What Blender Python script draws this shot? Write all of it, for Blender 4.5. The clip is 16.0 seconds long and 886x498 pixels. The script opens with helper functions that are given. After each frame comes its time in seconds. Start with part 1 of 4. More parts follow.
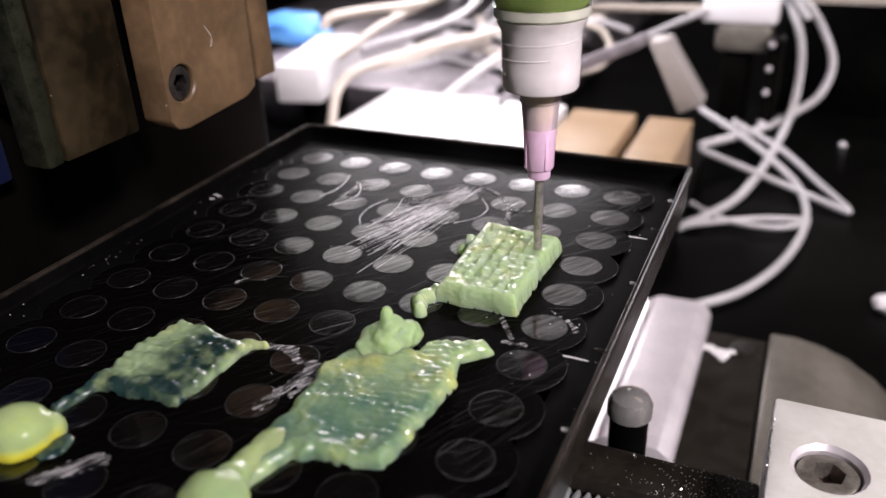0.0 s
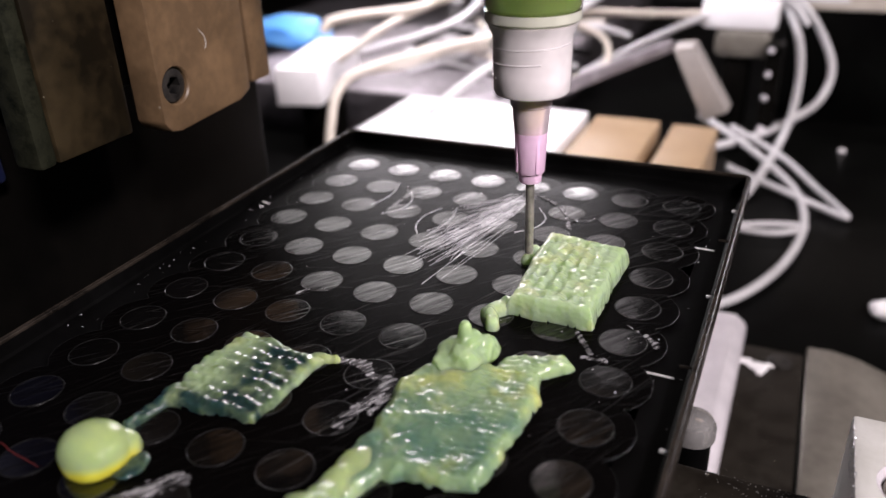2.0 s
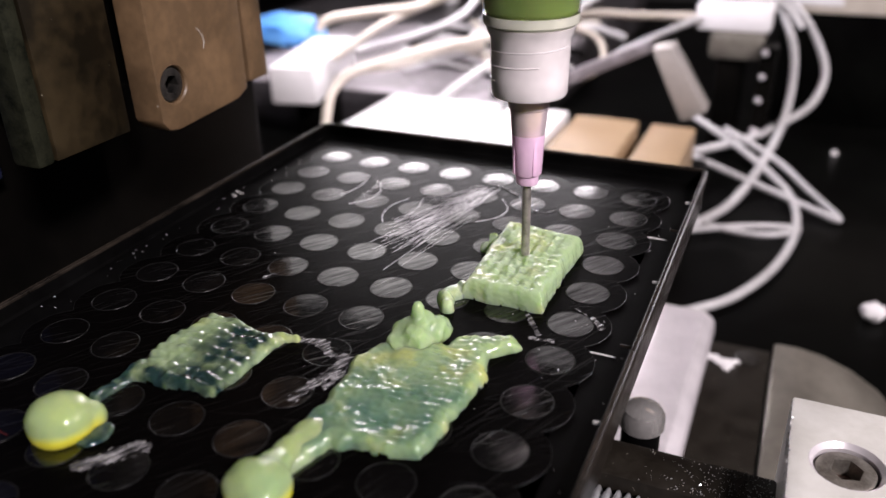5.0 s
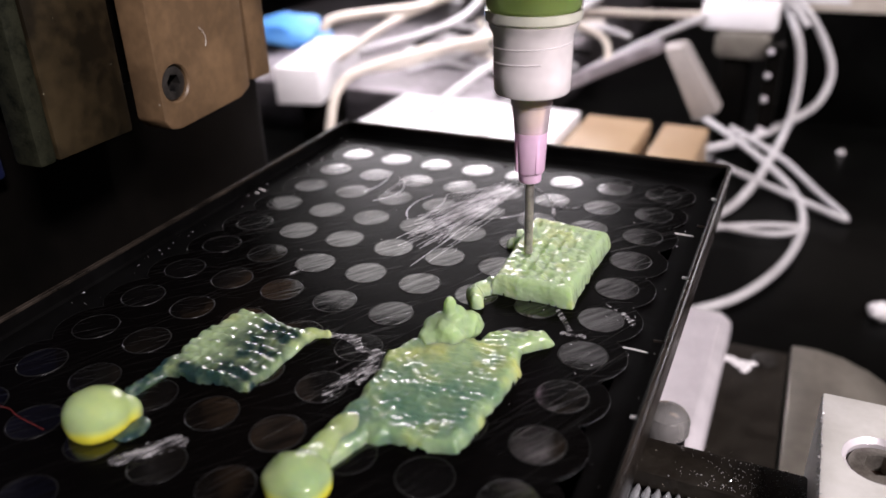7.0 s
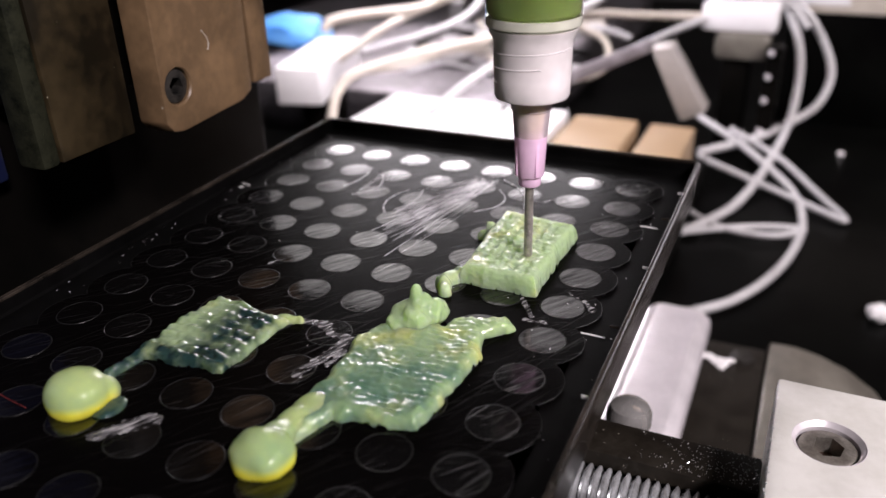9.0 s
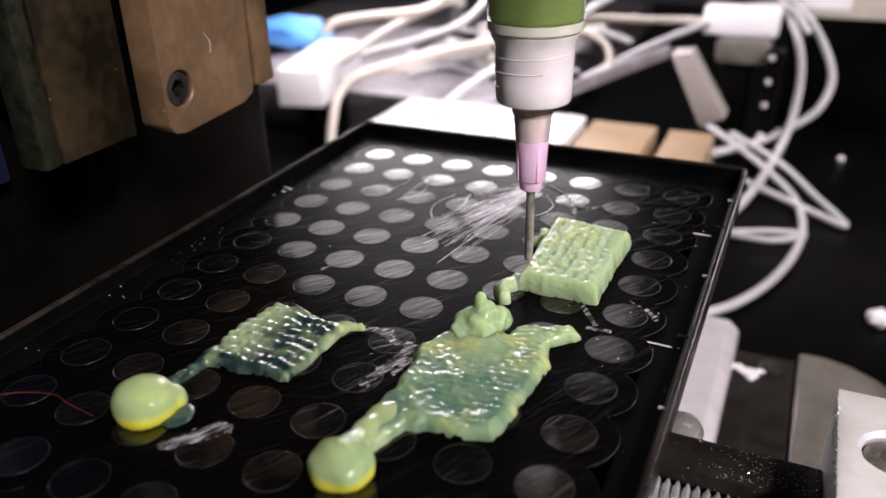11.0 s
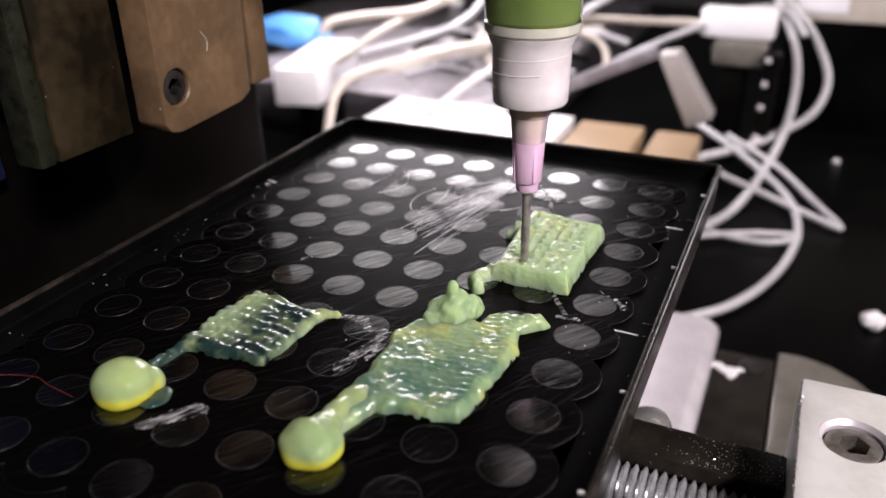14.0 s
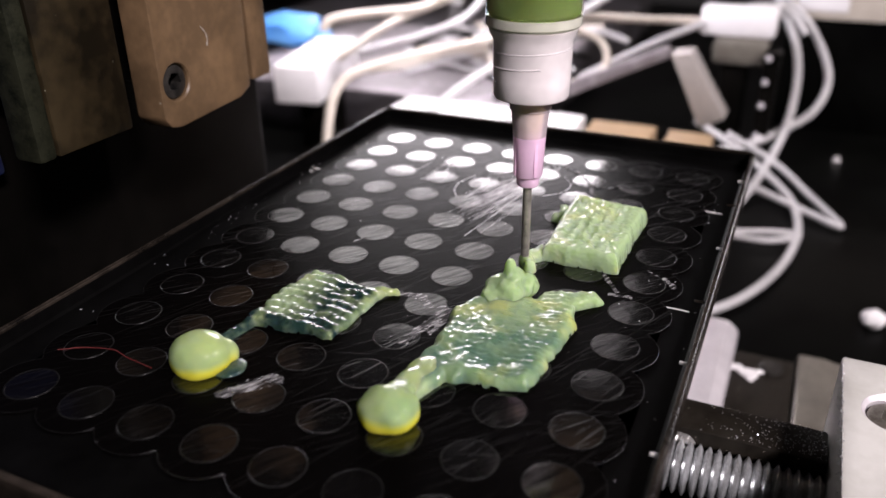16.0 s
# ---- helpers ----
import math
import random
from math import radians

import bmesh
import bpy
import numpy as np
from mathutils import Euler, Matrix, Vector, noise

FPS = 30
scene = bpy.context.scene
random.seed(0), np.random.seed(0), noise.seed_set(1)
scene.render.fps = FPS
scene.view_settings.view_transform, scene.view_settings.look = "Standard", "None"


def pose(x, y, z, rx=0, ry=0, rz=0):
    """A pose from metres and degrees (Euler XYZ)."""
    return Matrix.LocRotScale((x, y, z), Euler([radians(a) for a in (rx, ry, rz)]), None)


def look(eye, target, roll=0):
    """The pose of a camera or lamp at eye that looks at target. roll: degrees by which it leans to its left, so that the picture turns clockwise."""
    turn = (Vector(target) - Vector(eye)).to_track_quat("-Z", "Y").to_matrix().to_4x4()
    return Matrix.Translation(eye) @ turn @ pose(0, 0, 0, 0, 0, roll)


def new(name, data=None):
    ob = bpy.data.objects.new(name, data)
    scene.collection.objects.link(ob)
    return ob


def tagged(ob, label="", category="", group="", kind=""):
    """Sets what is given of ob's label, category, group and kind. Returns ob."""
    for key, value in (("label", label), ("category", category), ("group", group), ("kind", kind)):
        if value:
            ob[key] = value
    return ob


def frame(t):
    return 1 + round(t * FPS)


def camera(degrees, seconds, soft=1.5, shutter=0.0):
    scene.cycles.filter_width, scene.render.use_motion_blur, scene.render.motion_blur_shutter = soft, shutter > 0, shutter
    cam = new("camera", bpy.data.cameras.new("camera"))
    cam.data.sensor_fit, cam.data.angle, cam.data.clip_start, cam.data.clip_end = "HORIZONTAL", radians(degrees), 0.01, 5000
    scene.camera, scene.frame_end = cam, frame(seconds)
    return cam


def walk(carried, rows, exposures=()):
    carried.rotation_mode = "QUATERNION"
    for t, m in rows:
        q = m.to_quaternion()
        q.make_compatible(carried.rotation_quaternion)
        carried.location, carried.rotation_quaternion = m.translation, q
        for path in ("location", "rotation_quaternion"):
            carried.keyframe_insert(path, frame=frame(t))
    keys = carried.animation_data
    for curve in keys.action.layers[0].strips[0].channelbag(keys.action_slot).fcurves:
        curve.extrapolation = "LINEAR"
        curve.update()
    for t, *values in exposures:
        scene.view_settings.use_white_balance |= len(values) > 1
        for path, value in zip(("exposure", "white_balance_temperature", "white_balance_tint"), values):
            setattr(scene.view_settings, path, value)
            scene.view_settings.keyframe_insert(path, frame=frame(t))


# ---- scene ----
# The clip's one lens, with the shallow focus of a close phone camera.
cam = camera(58.28, 16.0, soft=1.5)
cam.data.dof.use_dof = True
cam.data.dof.focus_distance = 0.112
cam.data.dof.aperture_fstop = 21.0

# seconds, millimetres x y z, degrees about x y z
EYES = [
    (0.0, -1.16, -0.04, 57.27, 62.86, 2.18, 24.01),
    (0.5, -1.05, 0.00, 57.23, 62.83, 1.97, 24.06),
    (1.0, -0.32, 0.48, 56.93, 62.90, 1.79, 24.12),
    (1.5, 0.22, 0.29, 57.31, 62.96, 1.89, 24.21),
    (2.0, 0.20, 0.47, 57.18, 63.15, 1.92, 24.23),
    (2.5, 0.31, 0.59, 57.11, 63.16, 2.02, 24.34),
    (3.0, 0.06, 0.33, 57.37, 63.10, 1.91, 24.24),
    (5.5, -0.11, -0.20, 57.77, 63.08, 1.31, 23.97),
    (6.0, 0.38, -0.24, 57.87, 63.09, 1.27, 24.04),
    (6.5, 0.34, -0.12, 57.67, 63.25, 1.46, 24.26),
    (7.0, 0.12, 0.41, 57.13, 63.12, 1.62, 24.28),
    (7.5, -0.53, 0.50, 56.94, 63.09, 1.73, 24.35),
    (8.0, -0.11, 0.52, 57.38, 63.12, 1.81, 24.57),
    (8.5, 0.40, -0.30, 57.86, 63.26, 1.78, 24.36),
    (9.0, 0.40, -0.15, 58.00, 63.08, 1.52, 24.35),
    (9.5, 0.30, -0.25, 58.10, 63.18, 1.16, 24.16),
    (12.0, 0.28, -0.24, 58.23, 63.27, 1.30, 24.64),
    (12.5, -0.44, -0.25, 57.99, 63.25, 1.04, 24.37),
    (13.0, -0.30, -0.24, 58.13, 63.28, 0.95, 24.39),
    (13.5, -0.01, -0.11, 57.94, 63.23, 0.81, 24.26),
    (14.0, 0.29, -0.24, 58.34, 63.24, 0.79, 24.38),
    (14.5, 0.34, -0.51, 58.12, 63.30, 0.77, 24.34),
    (15.0, -0.05, -0.30, 57.88, 63.39, 0.79, 24.46),
    (15.5, -0.16, 0.12, 57.40, 63.29, 0.71, 24.36),
    (16.0, 0.19, -0.27, 57.63, 63.19, 0.71, 24.40),
]
walk(cam, [(t, pose(x / 1000, y / 1000, z / 1000, a, b, c)) for t, x, y, z, a, b, c in EYES])

# ---------------------------------------------------------------- light
world = bpy.data.worlds.new("world")
scene.world = world
world.use_nodes = True
world.node_tree.nodes["Background"].inputs[0].default_value = (0.75, 0.8, 0.9, 1)
world.node_tree.nodes["Background"].inputs[1].default_value = 0.005


def area_lamp(name, eye, target, w, h, power, colour):
    data = bpy.data.lights.new(name, "AREA")
    data.shape, data.size, data.size_y, data.energy, data.color = "RECTANGLE", w, h, power, colour
    ob = new(name, data)
    ob.matrix_world = look(eye, target)
    return ob


# an unseen fill light added over the clutter, and the two room lamps behind the camera
clutter_fill = area_lamp("clutter_fill_light", (-0.200, 0.352, 0.085), (-0.170, 0.450, -0.060), 0.240, 0.050, 0.80, (0.98, 0.91, 1.0))
clutter_fill.data.spread = radians(150)
area_lamp("room_lamp_light", (0.74, -0.54, 0.78), (-0.05, 0.1, 0), 0.20, 0.12, 21.5, (1.0, 0.90, 0.94))
area_lamp("room_lamp_light", (0.95, 0.30, 0.75), (-0.05, 0.1, 0), 0.20, 0.12, 10, (1.0, 0.90, 0.94))
scene.view_settings.exposure = 0.0


# ---------------------------------------------------------------- materials
def material(name, colour, rough=0.5, metal=0.0, second=None, scale=200.0, amount=0.5, bump=0.0, bump_scale=800.0,
             sss=0.0, trans=0.0, coat=0.0, ior=1.5, spec=0.5, rough_var=0.0):
    """A principled surface whose colour wanders to a second one by noise at two scales, with fine relief."""
    m = bpy.data.materials.new(name)
    m.use_nodes = True
    nt = m.node_tree
    p = nt.nodes["Principled BSDF"]
    p.inputs["Roughness"].default_value, p.inputs["Metallic"].default_value = rough, metal
    p.inputs["IOR"].default_value = ior
    p.inputs["Specular IOR Level"].default_value = spec
    p.inputs["Coat Weight"].default_value = coat
    p.inputs["Coat Roughness"].default_value = 0.08
    p.inputs["Transmission Weight"].default_value = trans
    p.inputs["Subsurface Weight"].default_value = sss
    p.inputs["Subsurface Radius"].default_value = (0.9, 1.0, 0.5)
    p.inputs["Subsurface Scale"].default_value = 0.0035
    p.inputs["Base Color"].default_value = (*colour, 1)
    tc = nt.nodes.new("ShaderNodeTexCoord")
    if second:
        n1, n2 = nt.nodes.new("ShaderNodeTexNoise"), nt.nodes.new("ShaderNodeTexNoise")
        for n, s in ((n1, scale), (n2, scale * 6)):
            n.inputs["Scale"].default_value, n.inputs["Detail"].default_value = s, 5
            nt.links.new(tc.outputs["Object"], n.inputs["Vector"])
        add = nt.nodes.new("ShaderNodeMath")
        add.operation = "MULTIPLY_ADD"
        add.inputs[1].default_value = 0.45
        nt.links.new(n2.outputs["Fac"], add.inputs[0])
        nt.links.new(n1.outputs["Fac"], add.inputs[2])
        ramp = nt.nodes.new("ShaderNodeMapRange")
        ramp.inputs["From Min"].default_value, ramp.inputs["From Max"].default_value = 0.5, 1.0
        ramp.inputs["To Max"].default_value = amount * 2
        nt.links.new(add.outputs[0], ramp.inputs["Value"])
        mix = nt.nodes.new("ShaderNodeMix")
        mix.data_type = "RGBA"
        mix.inputs["A"].default_value, mix.inputs["B"].default_value = (*colour, 1), (*second, 1)
        nt.links.new(ramp.outputs[0], mix.inputs["Factor"])
        nt.links.new(mix.outputs["Result"], p.inputs["Base Color"])
        if rough_var:
            r = nt.nodes.new("ShaderNodeMapRange")
            r.inputs["From Min"].default_value, r.inputs["From Max"].default_value = 0.4, 1.0
            r.inputs["To Min"].default_value, r.inputs["To Max"].default_value = rough, rough + rough_var
            nt.links.new(add.outputs[0], r.inputs["Value"])
            nt.links.new(r.outputs[0], p.inputs["Roughness"])
    if bump:
        nb = nt.nodes.new("ShaderNodeTexNoise")
        nb.inputs["Scale"].default_value, nb.inputs["Detail"].default_value = bump_scale, 4
        nt.links.new(tc.outputs["Object"], nb.inputs["Vector"])
        b = nt.nodes.new("ShaderNodeBump")
        b.inputs["Strength"].default_value, b.inputs["Distance"].default_value = 1.0, bump * 0.001
        nt.links.new(nb.outputs["Fac"], b.inputs["Height"])
        nt.links.new(b.outputs["Normal"], p.inputs["Normal"])
    return m


def scratched(name, base, haze, rough, amount, random_haze=0.0, coat=0.0, patch=(0.36, 0.66), gloss=(0.01, 0.125), ripple=0.0):
    """Dark glossy clear-over-black plastic with fine pale scratches and a milky haze."""
    m = material(name, base, rough, coat=0.0, bump=ripple, bump_scale=95)
    nt = m.node_tree
    p = nt.nodes["Principled BSDF"]
    geo = nt.nodes.new("ShaderNodeTexCoord")
    info = nt.nodes.new("ShaderNodeObjectInfo")
    total = None
    for angle, stretch, s, low in ((48, 22, 2600, 0.58), (66, 30, 2000, 0.60), (20, 18, 2300, 0.63)):
        turn = nt.nodes.new("ShaderNodeMapping")
        turn.inputs["Rotation"].default_value = (0, 0, radians(-angle))
        mp = nt.nodes.new("ShaderNodeMapping")
        mp.inputs["Scale"].default_value = (1.0 / stretch, 1, 1)
        nt.links.new(turn.outputs[0], mp.inputs["Vector"])
        off = nt.nodes.new("ShaderNodeVectorMath")
        off.operation = "ADD"
        nt.links.new(geo.outputs["Object"], off.inputs[0])
        nt.links.new(info.outputs["Random"], off.inputs[1])
        nt.links.new(off.outputs[0], turn.inputs["Vector"])
        n = nt.nodes.new("ShaderNodeTexNoise")
        n.inputs["Scale"].default_value, n.inputs["Detail"].default_value = s, 3
        nt.links.new(mp.outputs[0], n.inputs["Vector"])
        r = nt.nodes.new("ShaderNodeMapRange")
        r.inputs["From Min"].default_value, r.inputs["From Max"].default_value = low, low + 0.16
        nt.links.new(n.outputs["Fac"], r.inputs["Value"])
        if total is None:
            total = r.outputs[0]
        else:
            a = nt.nodes.new("ShaderNodeMath")
            a.operation = "MAXIMUM"
            nt.links.new(total, a.inputs[0]), nt.links.new(r.outputs[0], a.inputs[1])
            total = a.outputs[0]
    blot = nt.nodes.new("ShaderNodeTexNoise")
    blot.inputs["Scale"].default_value, blot.inputs["Detail"].default_value = 120, 4
    nt.links.new(geo.outputs["Object"], blot.inputs["Vector"])
    mul = nt.nodes.new("ShaderNodeMath")
    mul.operation = "MULTIPLY"
    nt.links.new(total, mul.inputs[0]), nt.links.new(blot.outputs["Fac"], mul.inputs[1])
    lift = nt.nodes.new("ShaderNodeMath")
    lift.operation = "MULTIPLY_ADD"
    lift.inputs[1].default_value = amount
    nt.links.new(mul.outputs[0], lift.inputs[0])
    rnd = nt.nodes.new("ShaderNodeMath")
    rnd.operation = "MULTIPLY"
    rnd.inputs[1].default_value = random_haze
    nt.links.new(info.outputs["Random"], rnd.inputs[0])
    nt.links.new(rnd.outputs[0], lift.inputs[2])
    mix = nt.nodes.new("ShaderNodeMix")
    mix.data_type = "RGBA"
    mix.inputs["A"].default_value, mix.inputs["B"].default_value = (*base, 1), (*haze, 1)
    nt.links.new(lift.outputs[0], mix.inputs["Factor"])
    nt.links.new(mix.outputs["Result"], p.inputs["Base Color"])
    rr = nt.nodes.new("ShaderNodeMapRange")
    rr.inputs["To Min"].default_value, rr.inputs["To Max"].default_value = rough, rough + 0.25
    nt.links.new(mul.outputs[0], rr.inputs["Value"])
    nt.links.new(rr.outputs[0], p.inputs["Roughness"])
    # worn patches scatter more than the clean plastic between them
    worn = nt.nodes.new("ShaderNodeMapRange")
    worn.inputs["From Min"].default_value, worn.inputs["From Max"].default_value = patch
    worn.inputs["To Min"].default_value, worn.inputs["To Max"].default_value = gloss
    nt.links.new((total if coat else blot.outputs["Fac"]), worn.inputs["Value"])
    nt.links.new(worn.outputs[0], p.inputs["Coat Weight" if coat else "Specular IOR Level"])
    if coat:
        p.inputs["Coat Roughness"].default_value = coat
    return m


def gel_material(name, thin, thick, yellow, relief=0.26):
    """Wet translucent gel: thin parts dark and clear, thick parts milky green, with yellow patches."""
    m = material(name, thick, 0.11, sss=1.0, bump=relief, bump_scale=850, ior=1.45)
    nt = m.node_tree
    for nd in nt.nodes:
        if nd.type == "TEX_NOISE":
            nd.inputs["Detail"].default_value = 1.0
    p = nt.nodes["Principled BSDF"]
    at = nt.nodes.new("ShaderNodeAttribute")
    at.attribute_name = "gel_density"
    tc = nt.nodes.new("ShaderNodeTexCoord")
    n = nt.nodes.new("ShaderNodeTexNoise")
    n.inputs["Scale"].default_value, n.inputs["Detail"].default_value = 330, 4
    nt.links.new(tc.outputs["Object"], n.inputs["Vector"])
    s = nt.nodes.new("ShaderNodeMath")
    s.operation = "MULTIPLY_ADD"
    s.inputs[1].default_value = 0.9
    nt.links.new(n.outputs["Fac"], s.inputs[0])
    nt.links.new(at.outputs["Fac"], s.inputs[2])
    r = nt.nodes.new("ShaderNodeMapRange")
    r.inputs["From Min"].default_value, r.inputs["From Max"].default_value = 0.30, 1.25
    nt.links.new(s.outputs[0], r.inputs["Value"])
    m1 = nt.nodes.new("ShaderNodeMix")
    m1.data_type = "RGBA"
    m1.inputs["A"].default_value, m1.inputs["B"].default_value = (*thin, 1), (*thick, 1)
    nt.links.new(r.outputs[0], m1.inputs["Factor"])
    n2 = nt.nodes.new("ShaderNodeTexNoise")
    n2.inputs["Scale"].default_value, n2.inputs["Detail"].default_value = 210, 3
    nt.links.new(tc.outputs["Object"], n2.inputs["Vector"])
    r2 = nt.nodes.new("ShaderNodeMapRange")
    r2.inputs["From Min"].default_value, r2.inputs["From Max"].default_value = 0.52, 0.72
    r2.inputs["To Max"].default_value = 0.8
    nt.links.new(n2.outputs["Fac"], r2.inputs["Value"])
    k = nt.nodes.new("ShaderNodeMath")
    k.operation = "MULTIPLY"
    nt.links.new(r2.outputs[0], k.inputs[0]), nt.links.new(r.outputs[0], k.inputs[1])
    m2 = nt.nodes.new("ShaderNodeMix")
    m2.data_type = "RGBA"
    m2.inputs["B"].default_value = (*yellow, 1)
    nt.links.new(k.outputs[0], m2.inputs["Factor"])
    nt.links.new(m1.outputs["Result"], m2.inputs["A"])
    nt.links.new(m2.outputs["Result"], p.inputs["Base Color"])
    return m


M_BLACK = material("black_plastic", (0.0012, 0.0011, 0.0011), 0.32, second=(0.003, 0.003, 0.003), scale=90, bump=0.01, spec=0.02)
M_FILM = scratched("clear_film_over_black", (0.0012, 0.001, 0.001), (0.4, 0.38, 0.36), 0.24, 0.007, coat=0.36, patch=(0.40, 1.0), gloss=(0.0, 0.26), ripple=0.09)
M_FILM.node_tree.nodes["Principled BSDF"].inputs["Specular IOR Level"].default_value = 0.016
M_WELL = scratched("well_bottom", (0.0014, 0.0012, 0.0012), (0.55, 0.54, 0.56), 0.11, 0.008, 0.002, coat=0.35, patch=(0.1, 0.8), gloss=(0.04, 0.9), ripple=0.10)


def uneven_gloss(m, low, high):
    """Rubbed patches and the wells' own differences let the surface mirror more or less."""
    nt = m.node_tree
    tc, info, off, rot, st, n, r, k = (nt.nodes.new(t) for t in ("ShaderNodeTexCoord", "ShaderNodeObjectInfo", "ShaderNodeVectorMath", "ShaderNodeMapping", "ShaderNodeMapping", "ShaderNodeTexNoise", "ShaderNodeMapRange", "ShaderNodeMath"))
    off.operation = "ADD"
    nt.links.new(tc.outputs["Object"], off.inputs[0]), nt.links.new(info.outputs["Random"], off.inputs[1])
    rot.inputs["Rotation"].default_value, st.inputs["Scale"].default_value = (0, 0, radians(-55)), (0.12, 1, 1)
    n.inputs["Scale"].default_value, n.inputs["Detail"].default_value = 1500, 6
    r.inputs["From Min"].default_value, r.inputs["From Max"].default_value = 0.32, 0.70
    r.inputs["To Min"].default_value, r.inputs["To Max"].default_value = low, high
    k.operation, k.inputs[1].default_value = "MULTIPLY_ADD", 0.16
    nt.links.new(off.outputs[0], rot.inputs["Vector"]), nt.links.new(rot.outputs[0], st.inputs["Vector"])
    nt.links.new(st.outputs[0], n.inputs["Vector"]), nt.links.new(n.outputs["Fac"], r.inputs["Value"])
    nt.links.new(info.outputs["Random"], k.inputs[0]), nt.links.new(r.outputs[0], k.inputs[2])
    nt.links.new(k.outputs[0], nt.nodes["Principled BSDF"].inputs["Specular IOR Level"])


uneven_gloss(M_WELL, 0.02, 0.85)
M_RIM = material("worn_rim", (0.004, 0.0034, 0.0028), 0.26, second=(0.03, 0.024, 0.019), scale=260, bump=0.03, bump_scale=1400, spec=0.13)
M_RING = material("well_edge", (0.002, 0.002, 0.002), 0.34, second=(0.012, 0.012, 0.012), scale=300, spec=0.16)
M_WHITE_MARK = material("pale_moulded_mark", (0.8, 0.79, 0.76), 0.4, second=(0.3, 0.3, 0.3))
M_GEL = gel_material("green_gel", (0.050, 0.120, 0.095), (0.28, 0.375, 0.20), (0.45, 0.46, 0.14), 0.18)
M_GEL_THIN = gel_material("thin_green_gel", (0.012, 0.03, 0.028), (0.28, 0.37, 0.21), (0.40, 0.44, 0.18), 0.17)
M_GEL_NEW = gel_material("fresh_green_gel", (0.28, 0.39, 0.20), (0.355, 0.455, 0.285), (0.47, 0.49, 0.21), 0.32)
M_DROP = material("clear_green_gel", (0.26, 0.365, 0.19), 0.07, second=(0.36, 0.44, 0.19), scale=120, trans=0.12, sss=1.0, ior=1.38, bump=0.05, bump_scale=300)


def yellow_band(m, low, high, colour):
    """Paints the yellow light refracted in the lowest millimetres of a drop into its colour."""
    nt = m.node_tree
    p = nt.nodes["Principled BSDF"]
    tc, xyz, n, add, r, mix = (nt.nodes.new(k) for k in ("ShaderNodeTexCoord", "ShaderNodeSeparateXYZ", "ShaderNodeTexNoise", "ShaderNodeMath", "ShaderNodeMapRange", "ShaderNodeMix"))
    nt.links.new(tc.outputs["Object"], xyz.inputs[0])
    nt.links.new(tc.outputs["Object"], n.inputs["Vector"])
    n.inputs["Scale"].default_value = 260
    add.operation, add.inputs[1].default_value = "MULTIPLY_ADD", 0.0011
    nt.links.new(n.outputs["Fac"], add.inputs[0]), nt.links.new(xyz.outputs["Z"], add.inputs[2])
    r.interpolation_type = "SMOOTHSTEP"
    r.inputs["From Min"].default_value, r.inputs["From Max"].default_value = high, low
    nt.links.new(add.outputs[0], r.inputs["Value"])
    mix.data_type = "RGBA"
    nt.links.new(p.inputs["Base Color"].links[0].from_socket, mix.inputs["A"])
    mix.inputs["B"].default_value = (*colour, 1)
    head, both = nt.nodes.new("ShaderNodeMapRange"), nt.nodes.new("ShaderNodeMath")
    head.interpolation_type = "SMOOTHSTEP"
    head.inputs["From Min"].default_value, head.inputs["From Max"].default_value = 0.0462, 0.0440
    nt.links.new(xyz.outputs["Y"], head.inputs["Value"])
    both.operation = "MULTIPLY"
    nt.links.new(r.outputs[0], both.inputs[0]), nt.links.new(head.outputs[0], both.inputs[1])
    nt.links.new(both.outputs[0], mix.inputs["Factor"])
    nt.links.new(mix.outputs["Result"], p.inputs["Base Color"])


# refracted yellow glow at the drops' foot, put into the gel colour
yellow_band(M_DROP, 0.0013, 0.0028, (0.66, 0.64, 0.06))
M_SCUFF = material("dried_gel_film", (0.42, 0.41, 0.42), 0.45, second=(0.16, 0.16, 0.16), scale=500, bump=0.1)
def patchy(m, angle, low, high):
    """Let a thin film break up into streaks with gaps."""
    nt = m.node_tree
    tc, rot, st, n, r = (nt.nodes.new(k) for k in ("ShaderNodeTexCoord", "ShaderNodeMapping", "ShaderNodeMapping", "ShaderNodeTexNoise", "ShaderNodeMapRange"))
    rot.inputs["Rotation"].default_value, st.inputs["Scale"].default_value = (0, 0, radians(angle)), (0.22, 1, 1)
    n.inputs["Scale"].default_value, n.inputs["Detail"].default_value = 1900, 5
    r.inputs["From Min"].default_value, r.inputs["From Max"].default_value = low, high
    nt.links.new(tc.outputs["Object"], rot.inputs["Vector"]), nt.links.new(rot.outputs[0], st.inputs["Vector"])
    nt.links.new(st.outputs[0], n.inputs["Vector"]), nt.links.new(n.outputs["Fac"], r.inputs["Value"])
    nt.links.new(r.outputs[0], nt.nodes["Principled BSDF"].inputs["Alpha"])


patchy(M_SCUFF, -62, 0.40, 0.72)
M_STRAND = material("dried_strand", (0.80, 0.79, 0.82), 0.35, second=(0.3, 0.3, 0.31), scale=400)
M_RED = material("red_fibre", (0.10, 0.008, 0.008), 0.6, second=(0.06, 0.006, 0.006))
M_STEEL = material("needle_steel", (0.62, 0.57, 0.52), 0.42, 0.7, second=(0.2, 0.19, 0.17), scale=700)
M_SCREW = material("screw_steel", (0.72, 0.74, 0.76), 0.30, 0.7, second=(0.3, 0.3, 0.3), scale=400)
M_CHROME = material("polished_steel", (0.66, 0.64, 0.62), 0.16, 0.75, second=(0.4, 0.38, 0.36), scale=200)
